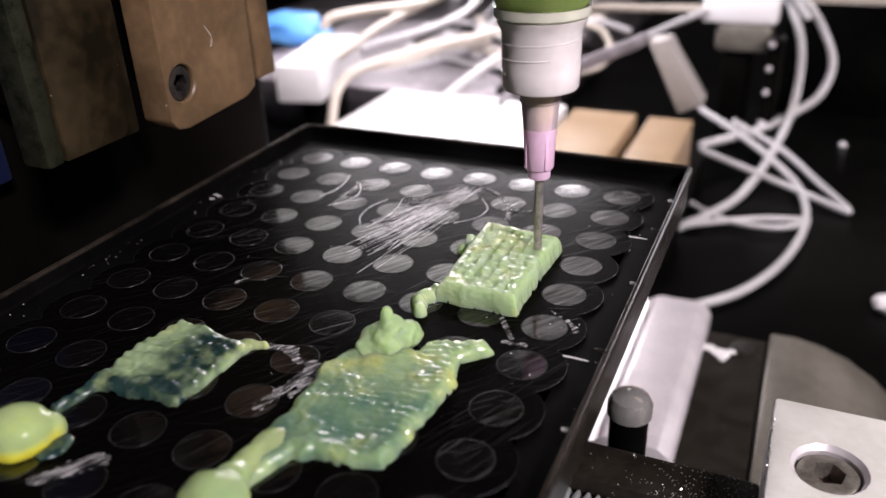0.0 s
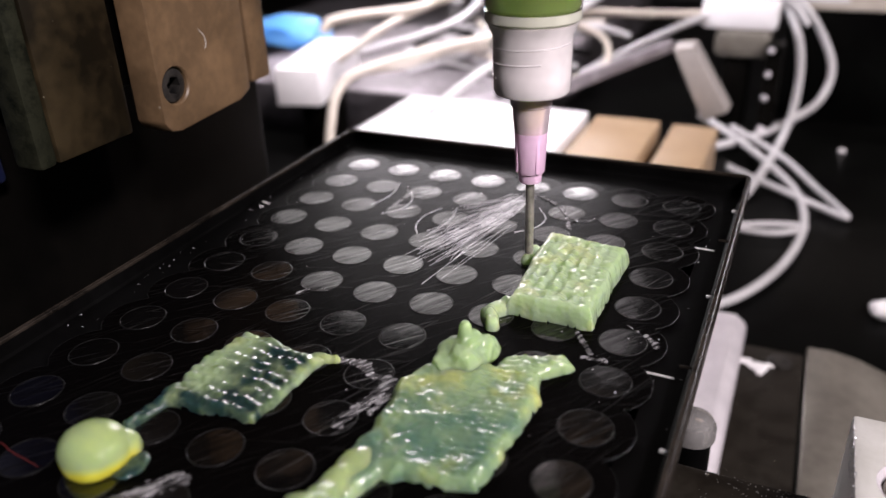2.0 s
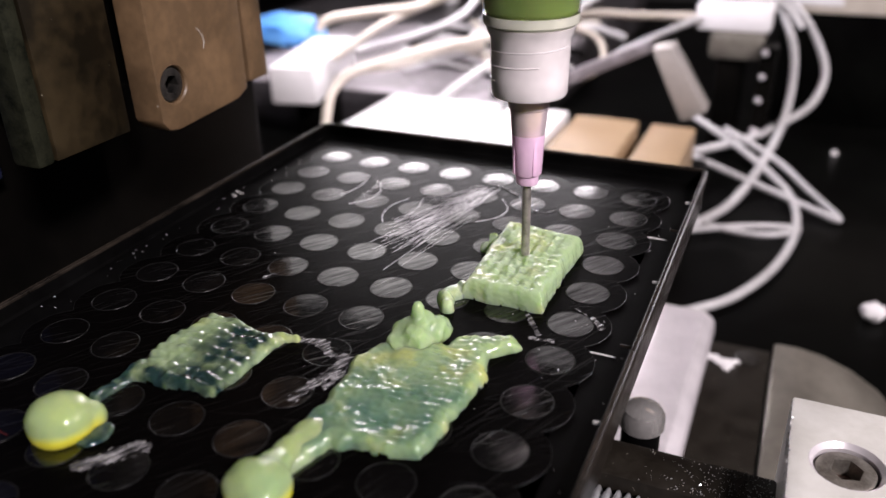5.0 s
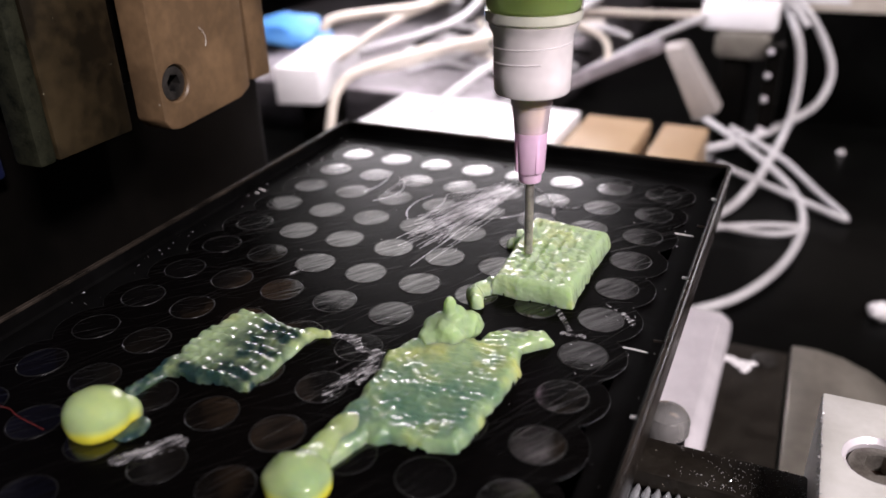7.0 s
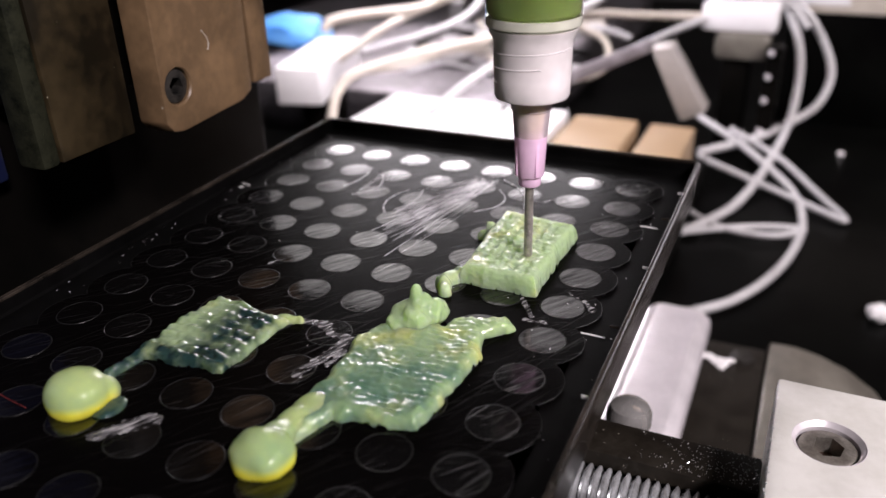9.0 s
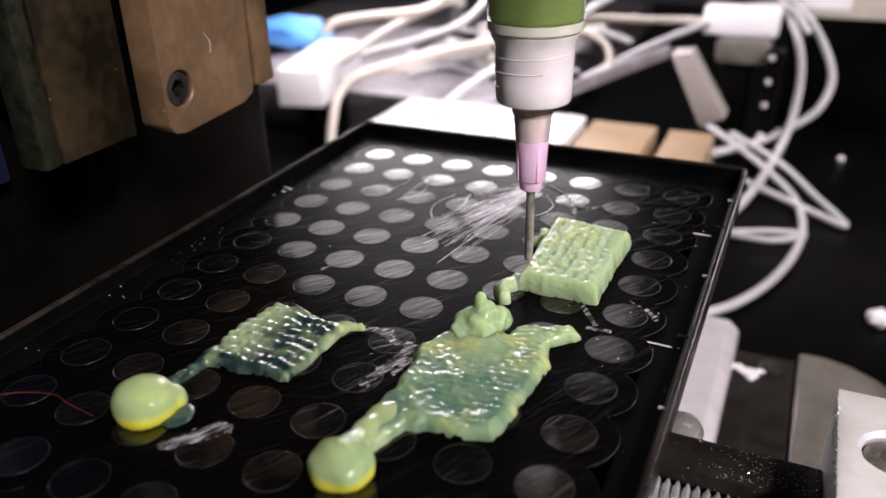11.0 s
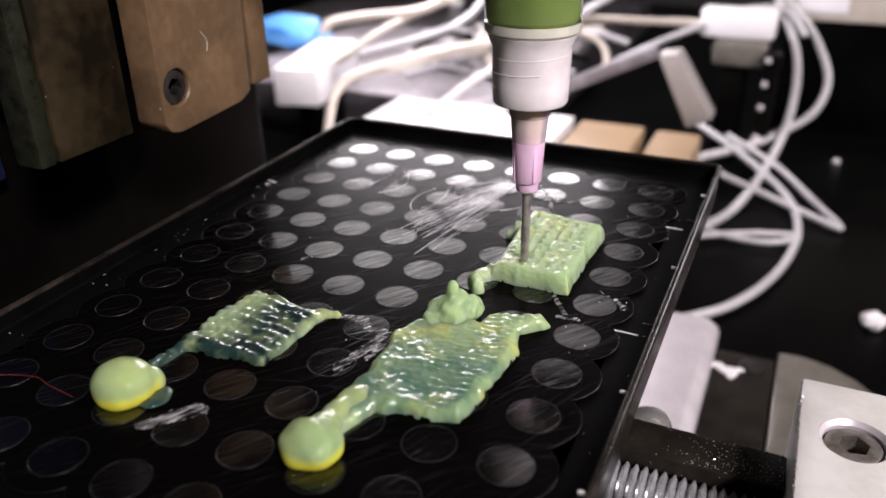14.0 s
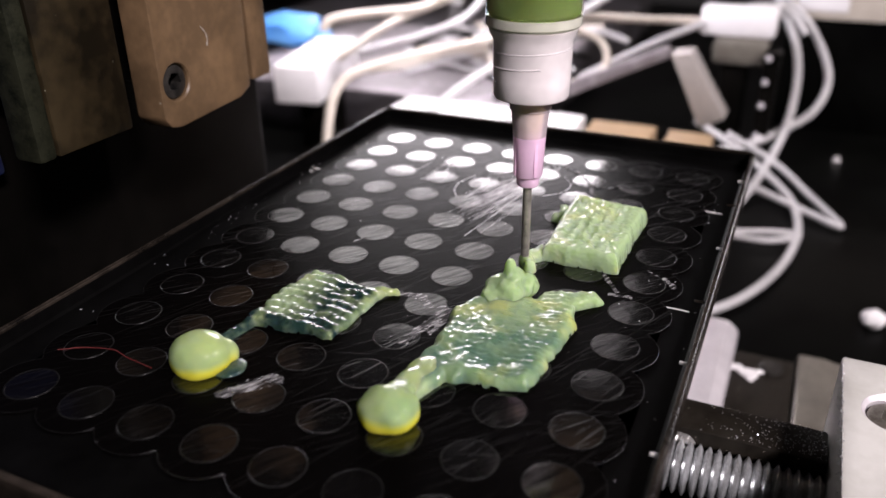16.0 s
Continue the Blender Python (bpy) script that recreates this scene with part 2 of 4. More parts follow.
M_BOLT = material("black_oxide_steel", (0.006, 0.006, 0.006), 0.36, 0.2, second=(0.05, 0.045, 0.04), scale=500, spec=0.3)
M_BOLT_GREY = material("worn_bolt_steel", (0.34, 0.32, 0.28), 0.35, 0.7, second=(0.12, 0.10, 0.085), scale=500)
M_RUST = material("rusty_socket", (0.10, 0.045, 0.025), 0.7, second=(0.02, 0.015, 0.012), scale=900)
M_BRASS = material("tan_anodised_block", (0.195, 0.122, 0.064), 0.42, 0.0, second=(0.105, 0.066, 0.035), scale=90, amount=0.7, bump=0.03, bump_scale=900)
# the block's tan again, darkened so that the colour carries the plate's shade
M_BRASS_SHADED = material("tan_anodised_shaded", (0.038, 0.027, 0.013), 0.45, 0.0, second=(0.008, 0.006, 0.003), scale=70, amount=0.9, bump=0.02, bump_scale=900, spec=0.25)
M_GREEN_METAL = material("dark_cast_metal", (0.003, 0.004, 0.002), 0.6, 0.0, second=(0.016, 0.017, 0.010), scale=420, amount=0.8, bump=0.06, bump_scale=1500, spec=0.12)
M_DARK = material("dark_machine_paint", (0.0015, 0.0014, 0.0012), 0.4, second=(0.004, 0.0035, 0.003), scale=40, bump=0.03, spec=0.03)


def specks(m, scale, size, colour):
    """Dust grains and tiny chips scattered on a surface."""
    nt = m.node_tree
    p = nt.nodes["Principled BSDF"]
    tc, v, r, mix = (nt.nodes.new(k) for k in ("ShaderNodeTexCoord", "ShaderNodeTexVoronoi", "ShaderNodeMapRange", "ShaderNodeMix"))
    v.inputs["Scale"].default_value = scale
    nt.links.new(tc.outputs["Object"], v.inputs["Vector"])
    r.inputs["From Min"].default_value, r.inputs["From Max"].default_value = size, size * 0.6
    nt.links.new(v.outputs["Distance"], r.inputs["Value"])
    mix.data_type = "RGBA"
    source = p.inputs["Base Color"].links[0].from_socket
    nt.links.new(source, mix.inputs["A"])
    mix.inputs["B"].default_value = (*colour, 1)
    nt.links.new(r.outputs[0], mix.inputs["Factor"])
    nt.links.new(mix.outputs["Result"], p.inputs["Base Color"])


specks(M_BRASS, 260, 0.05, (0.34, 0.30, 0.24))
specks(M_BRASS_SHADED, 300, 0.06, (0.22, 0.20, 0.15))
specks(M_GREEN_METAL, 900, 0.045, (0.08, 0.10, 0.06))
M_BLUE = material("dark_blue_paint", (0.004, 0.008, 0.036), 0.4, second=(0.005, 0.010, 0.048), scale=60)
M_ALU = material("brushed_aluminium", (0.68, 0.64, 0.66), 0.36, 0.35, second=(0.52, 0.49, 0.51), scale=120, bump=0.03)
M_ALU_DULL = material("matt_aluminium", (0.62, 0.61, 0.575), 0.5, 0.0, second=(0.50, 0.49, 0.45), scale=120, bump=0.05, bump_scale=1600)
M_ALU_GREY = material("grey_painted_metal", (0.34, 0.31, 0.29), 0.45, 0.0, second=(0.26, 0.24, 0.22), scale=60)
M_GREASE = material("greasy_black_plate", (0.007, 0.0055, 0.004), 0.28, 0.1, second=(0.016, 0.013, 0.009), scale=200, amount=0.4, bump=0.08, rough_var=0.3, spec=0.25)
specks(M_GREASE, 900, 0.08, (0.45, 0.42, 0.36))
M_GREY_PLATE = material("grey_guard_plate", (0.20, 0.185, 0.155), 0.3, 0.25, second=(0.10, 0.09, 0.075), scale=60)
M_TAN = material("tan_bed_block", (0.31, 0.215, 0.125), 0.5, second=(0.25, 0.17, 0.10), scale=50, bump=0.03)
M_WHITE = material("white_plastic", (0.78, 0.76, 0.76), 0.4, second=(0.66, 0.64, 0.64), scale=30)
M_CABLE = material("white_cable", (0.46, 0.45, 0.45), 0.42, second=(0.36, 0.35, 0.35), scale=60)
M_CREAM = material("cream_cable", (0.52, 0.47, 0.40), 0.42, second=(0.42, 0.37, 0.31), scale=60)
M_GLOW = material("lamp_front", (0.8, 0.8, 0.8), 0.5)
M_GLOW.node_tree.nodes["Principled BSDF"].inputs["Emission Color"].default_value = (1.0, 0.93, 0.98, 1)
M_GLOW.node_tree.nodes["Principled BSDF"].inputs["Emission Strength"].default_value = 14.0
# glow of an added panel, brightest mid-panel, mirrored as grey haze in the wells
M_GLOW_SOFT = material("haze_glow_panel", (0.8, 0.8, 0.8), 0.6)
M_GLOW_SOFT.node_tree.nodes["Principled BSDF"].inputs["Emission Color"].default_value = (1.0, 0.95, 0.94, 1)
glow_nt = M_GLOW_SOFT.node_tree
glow_tc, glow_map, glow_ball, glow_k = (glow_nt.nodes.new(t) for t in ("ShaderNodeTexCoord", "ShaderNodeMapping", "ShaderNodeTexGradient", "ShaderNodeMath"))
glow_map.inputs["Location"].default_value, glow_map.inputs["Scale"].default_value = (-1, 0, -1), (2, 0, 2)
glow_ball.gradient_type = "SPHERICAL"
glow_k.operation, glow_k.inputs[1].default_value = "MULTIPLY", 2.4
glow_nt.links.new(glow_tc.outputs["Generated"], glow_map.inputs["Vector"]), glow_nt.links.new(glow_map.outputs[0], glow_ball.inputs["Vector"])
glow_nt.links.new(glow_ball.outputs["Fac"], glow_k.inputs[0])
glow_nt.links.new(glow_k.outputs[0], glow_nt.nodes["Principled BSDF"].inputs["Emission Strength"])
M_GREYSHEET = material("grey_bench", (0.06, 0.055, 0.06), 0.4, second=(0.02, 0.018, 0.018), scale=26, amount=0.8)
M_PAPER = material("creased_paper", (0.34, 0.31, 0.33), 0.6, second=(0.13, 0.115, 0.12), scale=24, amount=0.9)
M_BLUECLOTH = material("blue_plastic", (0.10, 0.36, 0.92), 0.4, second=(0.2, 0.5, 0.9), scale=40)
M_FLOOR = material("black_base", (0.001, 0.0009, 0.0009), 0.3, second=(0.003, 0.0032, 0.0028), scale=25, bump=0.03, spec=0.03)
M_WALL = material("room_wall", (0.03, 0.029, 0.028), 0.8, second=(0.02, 0.019, 0.019), scale=3)


def translucent_plastic(name, colour, glow, share, rough):
    """Thin milky plastic: partly clear, partly spreading the light, with a glossy skin."""
    m = bpy.data.materials.new(name)
    m.use_nodes = True
    nt = m.node_tree
    tp, tr, df = nt.nodes.new("ShaderNodeBsdfTransparent"), nt.nodes.new("ShaderNodeBsdfTranslucent"), nt.nodes.new("ShaderNodeBsdfDiffuse")
    gl, fr = nt.nodes.new("ShaderNodeBsdfGlossy"), nt.nodes.new("ShaderNodeFresnel")
    half, milk, skin = (nt.nodes.new("ShaderNodeMixShader") for _ in range(3))
    tp.inputs["Color"].default_value = (*colour, 1)
    tr.inputs["Color"].default_value = df.inputs["Color"].default_value = (*glow, 1)
    gl.inputs["Roughness"].default_value, fr.inputs["IOR"].default_value = rough, 1.22
    tc, cloud, spread = nt.nodes.new("ShaderNodeTexCoord"), nt.nodes.new("ShaderNodeTexNoise"), nt.nodes.new("ShaderNodeMapRange")
    cloud.inputs["Scale"].default_value = 260
    nt.links.new(tc.outputs["Object"], cloud.inputs["Vector"])
    spread.inputs["To Min"].default_value, spread.inputs["To Max"].default_value = share * 0.7, share * 1.3
    nt.links.new(cloud.outputs["Fac"], spread.inputs["Value"])
    nt.links.new(spread.outputs[0], milk.inputs["Fac"])
    half.inputs["Fac"].default_value = 0.8
    nt.links.new(tr.outputs[0], half.inputs[1]), nt.links.new(df.outputs[0], half.inputs[2])
    nt.links.new(tp.outputs[0], milk.inputs[1]), nt.links.new(half.outputs[0], milk.inputs[2])
    nt.links.new(fr.outputs[0], skin.inputs["Fac"])
    nt.links.new(milk.outputs[0], skin.inputs[1]), nt.links.new(gl.outputs[0], skin.inputs[2])
    nt.links.new(skin.outputs[0], nt.nodes["Material Output"].inputs["Surface"])
    nt.nodes.remove(nt.nodes["Principled BSDF"])
    return m


M_COLLAR = translucent_plastic("frosted_clear_plastic", (0.99, 0.96, 0.97), (1.0, 0.94, 0.94), 0.90, 0.14)
M_THREAD = translucent_plastic("frosted_thread", (0.99, 0.97, 0.98), (0.98, 0.93, 0.94), 0.6, 0.10)
M_PINK = translucent_plastic("clear_pink_plastic", (0.99, 0.84, 0.95), (1.0, 0.70, 0.92), 0.85, 0.16)
M_PINK_THIN = translucent_plastic("thin_pink_plastic", (0.99, 0.92, 0.96), (1.0, 0.86, 0.92), 0.42, 0.16)
M_SHOULDER = translucent_plastic("milky_shoulder_plastic", (0.97, 0.97, 0.90), (0.93, 0.93, 0.80), 0.60, 0.12)
M_BARREL = material("clear_barrel_plastic", (0.96, 0.98, 0.90), 0.06, trans=1.0, ior=1.12, second=(0.94, 0.97, 0.88), scale=120)
M_FILL = material("gel_in_syringe", (0.50, 0.68, 0.24), 0.35, second=(0.56, 0.72, 0.28), scale=90, sss=0.5)
M_FILL_TIP = material("gel_in_hub", (0.84, 0.92, 0.28), 0.35, second=(0.74, 0.82, 0.24), scale=200, sss=0.5)


# ---------------------------------------------------------------- mesh helpers (all in millimetres)
def finish(name, bm, mat, smooth=True, angle=35):
    bmesh.ops.scale(bm, vec=(0.001, 0.001, 0.001), verts=bm.verts)
    bmesh.ops.recalc_face_normals(bm, faces=bm.faces)
    me = bpy.data.meshes.new(name)
    bm.to_mesh(me)
    bm.free()
    me.materials.append(mat)
    if smooth:
        me.shade_smooth()
        me.set_sharp_from_angle(angle=radians(angle))
    return me


def part(name, bm, mat, parent=None, label="", smooth=True):
    """One mesh object under a thing (or a thing by itself)."""
    ob = new(name, finish(name, bm, mat, smooth))
    ob.parent = parent
    return tagged(ob, label)


def thing(name, label, category, group="", at=(0, 0, 0)):
    ob = new(name)
    ob.empty_display_size = 0.01
    ob.location = [a / 1000 for a in at]
    return tagged(ob, label, category, group)


def box(x0, x1, y0, y1, z0, z1, bevel=0.4, bm=None, seg=2):
    bm = bm or bmesh.new()
    r = bmesh.ops.create_cube(bm, size=1, matrix=Matrix.LocRotScale(((x0 + x1) / 2, (y0 + y1) / 2, (z0 + z1) / 2), None, (x1 - x0, y1 - y0, z1 - z0)))
    if bevel:
        edges = list({e for v in r["verts"] for e in v.link_edges})
        bmesh.ops.bevel(bm, geom=edges, offset=bevel, segments=seg, profile=0.5, affect="EDGES")
    return bm


def prism(outline, axis, a, b, bevel=0.3):
    """An outline of 2D points pushed along an axis from a to b."""
    bm = bmesh.new()
    to = {"x": lambda u, v, w: (w, u, v), "y": lambda u, v, w: (u, w, v), "z": lambda u, v, w: (u, v, w)}[axis]
    lo = [bm.verts.new(to(u, v, a)) for u, v in outline]
    hi = [bm.verts.new(to(u, v, b)) for u, v in outline]
    bm.faces.new(lo), bm.faces.new(hi)
    n = len(outline)
    for i in range(n):
        bm.faces.new((lo[i], lo[(i + 1) % n], hi[(i + 1) % n], hi[i]))
    if bevel:
        bmesh.ops.bevel(bm, geom=list(bm.edges), offset=bevel, segments=2, profile=0.5, affect="EDGES")
    return bm


def drill(bm, cutter):
    """The first mesh with the second cut out of it."""
    obs = []
    for b in (bm, cutter):
        bmesh.ops.recalc_face_normals(b, faces=b.faces)
        me = bpy.data.meshes.new("cut")
        b.to_mesh(me)
        b.free()
        obs.append(new("cut", me))
    mod = obs[0].modifiers.new("cut", "BOOLEAN")
    mod.operation, mod.solver, mod.object = "DIFFERENCE", "EXACT", obs[1]
    bpy.context.view_layer.update()
    out = bmesh.new()
    me = bpy.data.meshes.new_from_object(obs[0].evaluated_get(bpy.context.evaluated_depsgraph_get()))
    out.from_mesh(me)
    for o in obs:
        old = o.data
        bpy.data.objects.remove(o)
        bpy.data.meshes.remove(old)
    bpy.data.meshes.remove(me)
    return out


def fuse(bm, voxel, rounds=3):
    """Overlapping lumps melted into one skin."""
    bmesh.ops.recalc_face_normals(bm, faces=bm.faces)
    me = bpy.data.meshes.new("fuse")
    bm.to_mesh(me)
    bm.free()
    ob = new("fuse", me)
    mod = ob.modifiers.new("fuse", "REMESH")
    mod.mode, mod.voxel_size = "VOXEL", voxel
    sm = ob.modifiers.new("soft", "SMOOTH")
    sm.factor, sm.iterations = 0.5, rounds
    bpy.context.view_layer.update()
    done = bpy.data.meshes.new_from_object(ob.evaluated_get(bpy.context.evaluated_depsgraph_get()))
    out = bmesh.new()
    out.from_mesh(done)
    bpy.data.objects.remove(ob)
    for m in (me, done):
        bpy.data.meshes.remove(m)
    return out


def lathe(profile, seg=48, m=None, bm=None, close=False):
    """Turn (radius, height) points about z."""
    bm = bm or bmesh.new()
    rings = []
    for r, z in profile:
        if r < 1e-6:
            rings.append([bm.verts.new((0, 0, z))])
        else:
            rings.append([bm.verts.new((r * math.cos(2 * math.pi * k / seg), r * math.sin(2 * math.pi * k / seg), z)) for k in range(seg)])
    pairs = list(zip(rings, rings[1:])) + ([(rings[-1], rings[0])] if close else [])
    for a, b in pairs:
        for k in range(seg):
            q = [a[k % len(a)], a[(k + 1) % len(a)], b[(k + 1) % len(b)], b[k % len(b)]]
            q = list(dict.fromkeys(q))
            if len(q) > 2:
                bm.faces.new(q)
    if m:
        bmesh.ops.transform(bm, matrix=m, verts=[v for ring in rings for v in ring])
    return bm


def tube(points, radius, seg=12, steps=14, bm=None, flat=1.0):
    """A round cord through points, by a smooth curve."""
    bm = bm or bmesh.new()
    P = [Vector(p) for p in points]
    P = [P[0] * 2 - P[1]] + P + [P[-1] * 2 - P[-2]]
    line = []
    for i in range(1, len(P) - 2):
        for s in range(steps):
            t = s / steps
            a, b, c, d = P[i - 1:i + 3]
            line.append(0.5 * (2 * b + (c - a) * t + (2 * a - 5 * b + 4 * c - d) * t * t + (3 * b - a - 3 * c + d) * t ** 3))
    line.append(P[-2])
    rings, up = [], Vector((0.3, 0.2, 1)).normalized()
    for i, p in enumerate(line):
        d = (line[min(i + 1, len(line) - 1)] - line[max(i - 1, 0)]).normalized()
        side = d.cross(up)
        side = side.normalized() if side.length > 1e-4 else Vector((1, 0, 0))
        up = side.cross(d).normalized()
        rings.append([bm.verts.new(p + (side * math.cos(a) + up * math.sin(a) * flat) * radius) for a in (2 * math.pi * k / seg for k in range(seg))])
    for a, b in zip(rings, rings[1:]):
        for k in range(seg):
            bm.faces.new((a[k], a[(k + 1) % seg], b[(k + 1) % seg], b[k]))
    bm.faces.new(rings[0]), bm.faces.new(rings[-1])
    return bm


def rounded_rect(x0, x1, y0, y1, r, seg=6):
    pts = []
    for cx, cy, a0 in ((x1 - r, y0 + r, -90), (x1 - r, y1 - r, 0), (x0 + r, y1 - r, 90), (x0 + r, y0 + r, 180)):
        pts += [(cx + r * math.cos(radians(a0 + 90 * k / seg)), cy + r * math.sin(radians(a0 + 90 * k / seg))) for k in range(seg + 1)]
    return pts


def loft(rings):
    """Closed rings of equal count joined into walls; the first and last are capped if the flag says so."""
    bm = bmesh.new()
    R = [[bm.verts.new(p) for p in ring] for ring in rings]
    n = len(R[0])
    for a, b in zip(R, R[1:]):
        for k in range(n):
            bm.faces.new((a[k], a[(k + 1) % n], b[(k + 1) % n], b[k]))
    return bm, R


def gel_sheet(name, x0, x1, y0, y1, inside, height, density, mat, parent, label="", cell=0.24):
    """Soft sheet of gel on z = 0: inside(x, y) is the distance in from its border, height(x, y, d) its top."""
    bm = bmesh.new()
    lay = bm.verts.layers.float.new("gel_density")
    nx, ny = int((x1 - x0) / cell), int((y1 - y0) / cell)
    grid = {}
    for i in range(nx + 1):
        for j in range(ny + 1):
            x, y = x0 + i * cell, y0 + j * cell
            d = inside(x, y)
            if d < -cell * 1.05:
                continue
            if d < 0:
                e = 0.05
                g = Vector((inside(x + e, y) - d, inside(x, y + e) - d)) / e
                if g.length > 0.2:
                    x, y = x - g.x * d / g.length_squared, y - g.y * d / g.length_squared
                d = 0.0
            v = bm.verts.new((x, y, height(x, y, d) if d > 0 else -0.02))
            v[lay] = density(x, y, d)
            grid[i, j] = v
    for i in range(nx):
        for j in range(ny):
            q = [grid.get(k) for k in ((i, j), (i + 1, j), (i + 1, j + 1), (i, j + 1))]
            q = [v for v in q if v]
            if len(q) >= 3:
                bm.faces.new(q)
    loose = [v for v in bm.verts if not v.link_faces]
    bmesh.ops.delete(bm, geom=loose, context="VERTS")
    return part(name, bm, mat, parent, label)


def blob(bm, centre, radii, wobble=0.06, seed=0.0, flat=None, sub=3, freq=1.6, top=None, dense=0.6):
    """A soft uneven lump."""
    lay = bm.verts.layers.float.get("gel_density") or bm.verts.layers.float.new("gel_density")
    r = bmesh.ops.create_icosphere(bm, subdivisions=sub, radius=1)
    for v in r["verts"]:
        k = 1 + wobble * noise.noise(v.co * freq + Vector((seed, seed * 2, 0)))
        v.co = Vector(centre) + Vector([c * a * k for c, a in zip(v.co, radii)])
        if flat is not None and v.co.z < flat:
            v.co.z = flat
        if top is not None and v.co.z > top:
            v.co.z = top
        v[lay] = dense
    return bm


def segment(x, y, ax, ay, bx, by, ra, rb):
    """Distance in from the border of a tapered stroke."""
    vx, vy = bx - ax, by - ay
    t = max(0, min(1, ((x - ax) * vx + (y - ay) * vy) / (vx * vx + vy * vy)))
    return ra + (rb - ra) * t - math.hypot(x - ax - vx * t, y - ay - vy * t)


def quad(x, y, corners):
    """Distance in from the border of a convex polygon given counter-clockwise."""
    best = 1e9
    for (ax, ay), (bx, by) in zip(corners, corners[1:] + corners[:1]):
        l = math.hypot(bx - ax, by - ay)
        best = min(best, ((bx - ax) * (y - ay) - (by - ay) * (x - ax)) / l)
    return best


def wob(x, y, s, a, k=0.0):
    return a * noise.noise(Vector((x * s, y * s, k)))


RIDERS, SLIDERS = [], []   # things that ride with the bed in x and y, and with the lower slide in x alone

# ---------------------------------------------------------------- the setting
part("machine_base", box(-900, 900, -500, 900, -125, -95, 1), M_FLOOR)
tagged(bpy.data.objects["machine_base"], "black glossy machine base plate", "base", kind="structure")
for nm, b in (("wall_north", (-1500, 1500, 1500, 1560, -800, 1700)), ("wall_south", (-1500, 1500, -1560, -1500, -800, 1700)),
              ("wall_west", (-1560, -1500, -1500, 1500, -800, 1700)), ("wall_east", (1500, 1560, -1500, 1500, -800, 1700)),
              ("ceiling", (-1560, 1560, -1560, 1560, 1700, 1760)), ("floor", (-1560, 1560, -1560, 1560, -860, -800))):
    tagged(part(nm, box(*b, 0), M_WALL, smooth=False), "plain dark grey room " + ("ceiling" if nm == "ceiling" else "floor" if nm == "floor" else "wall"), nm.split("_")[0], kind="structure")


# ---------------------------------------------------------------- the well plate
PX0, PX1, PY0, PY1 = -101.4, -16.8, 17.2, 144.9
COLS = [-89.9 + 9 * i for i in range(8)]
ROWS_Y = [130.5 - 9 * j for j in range(12)]


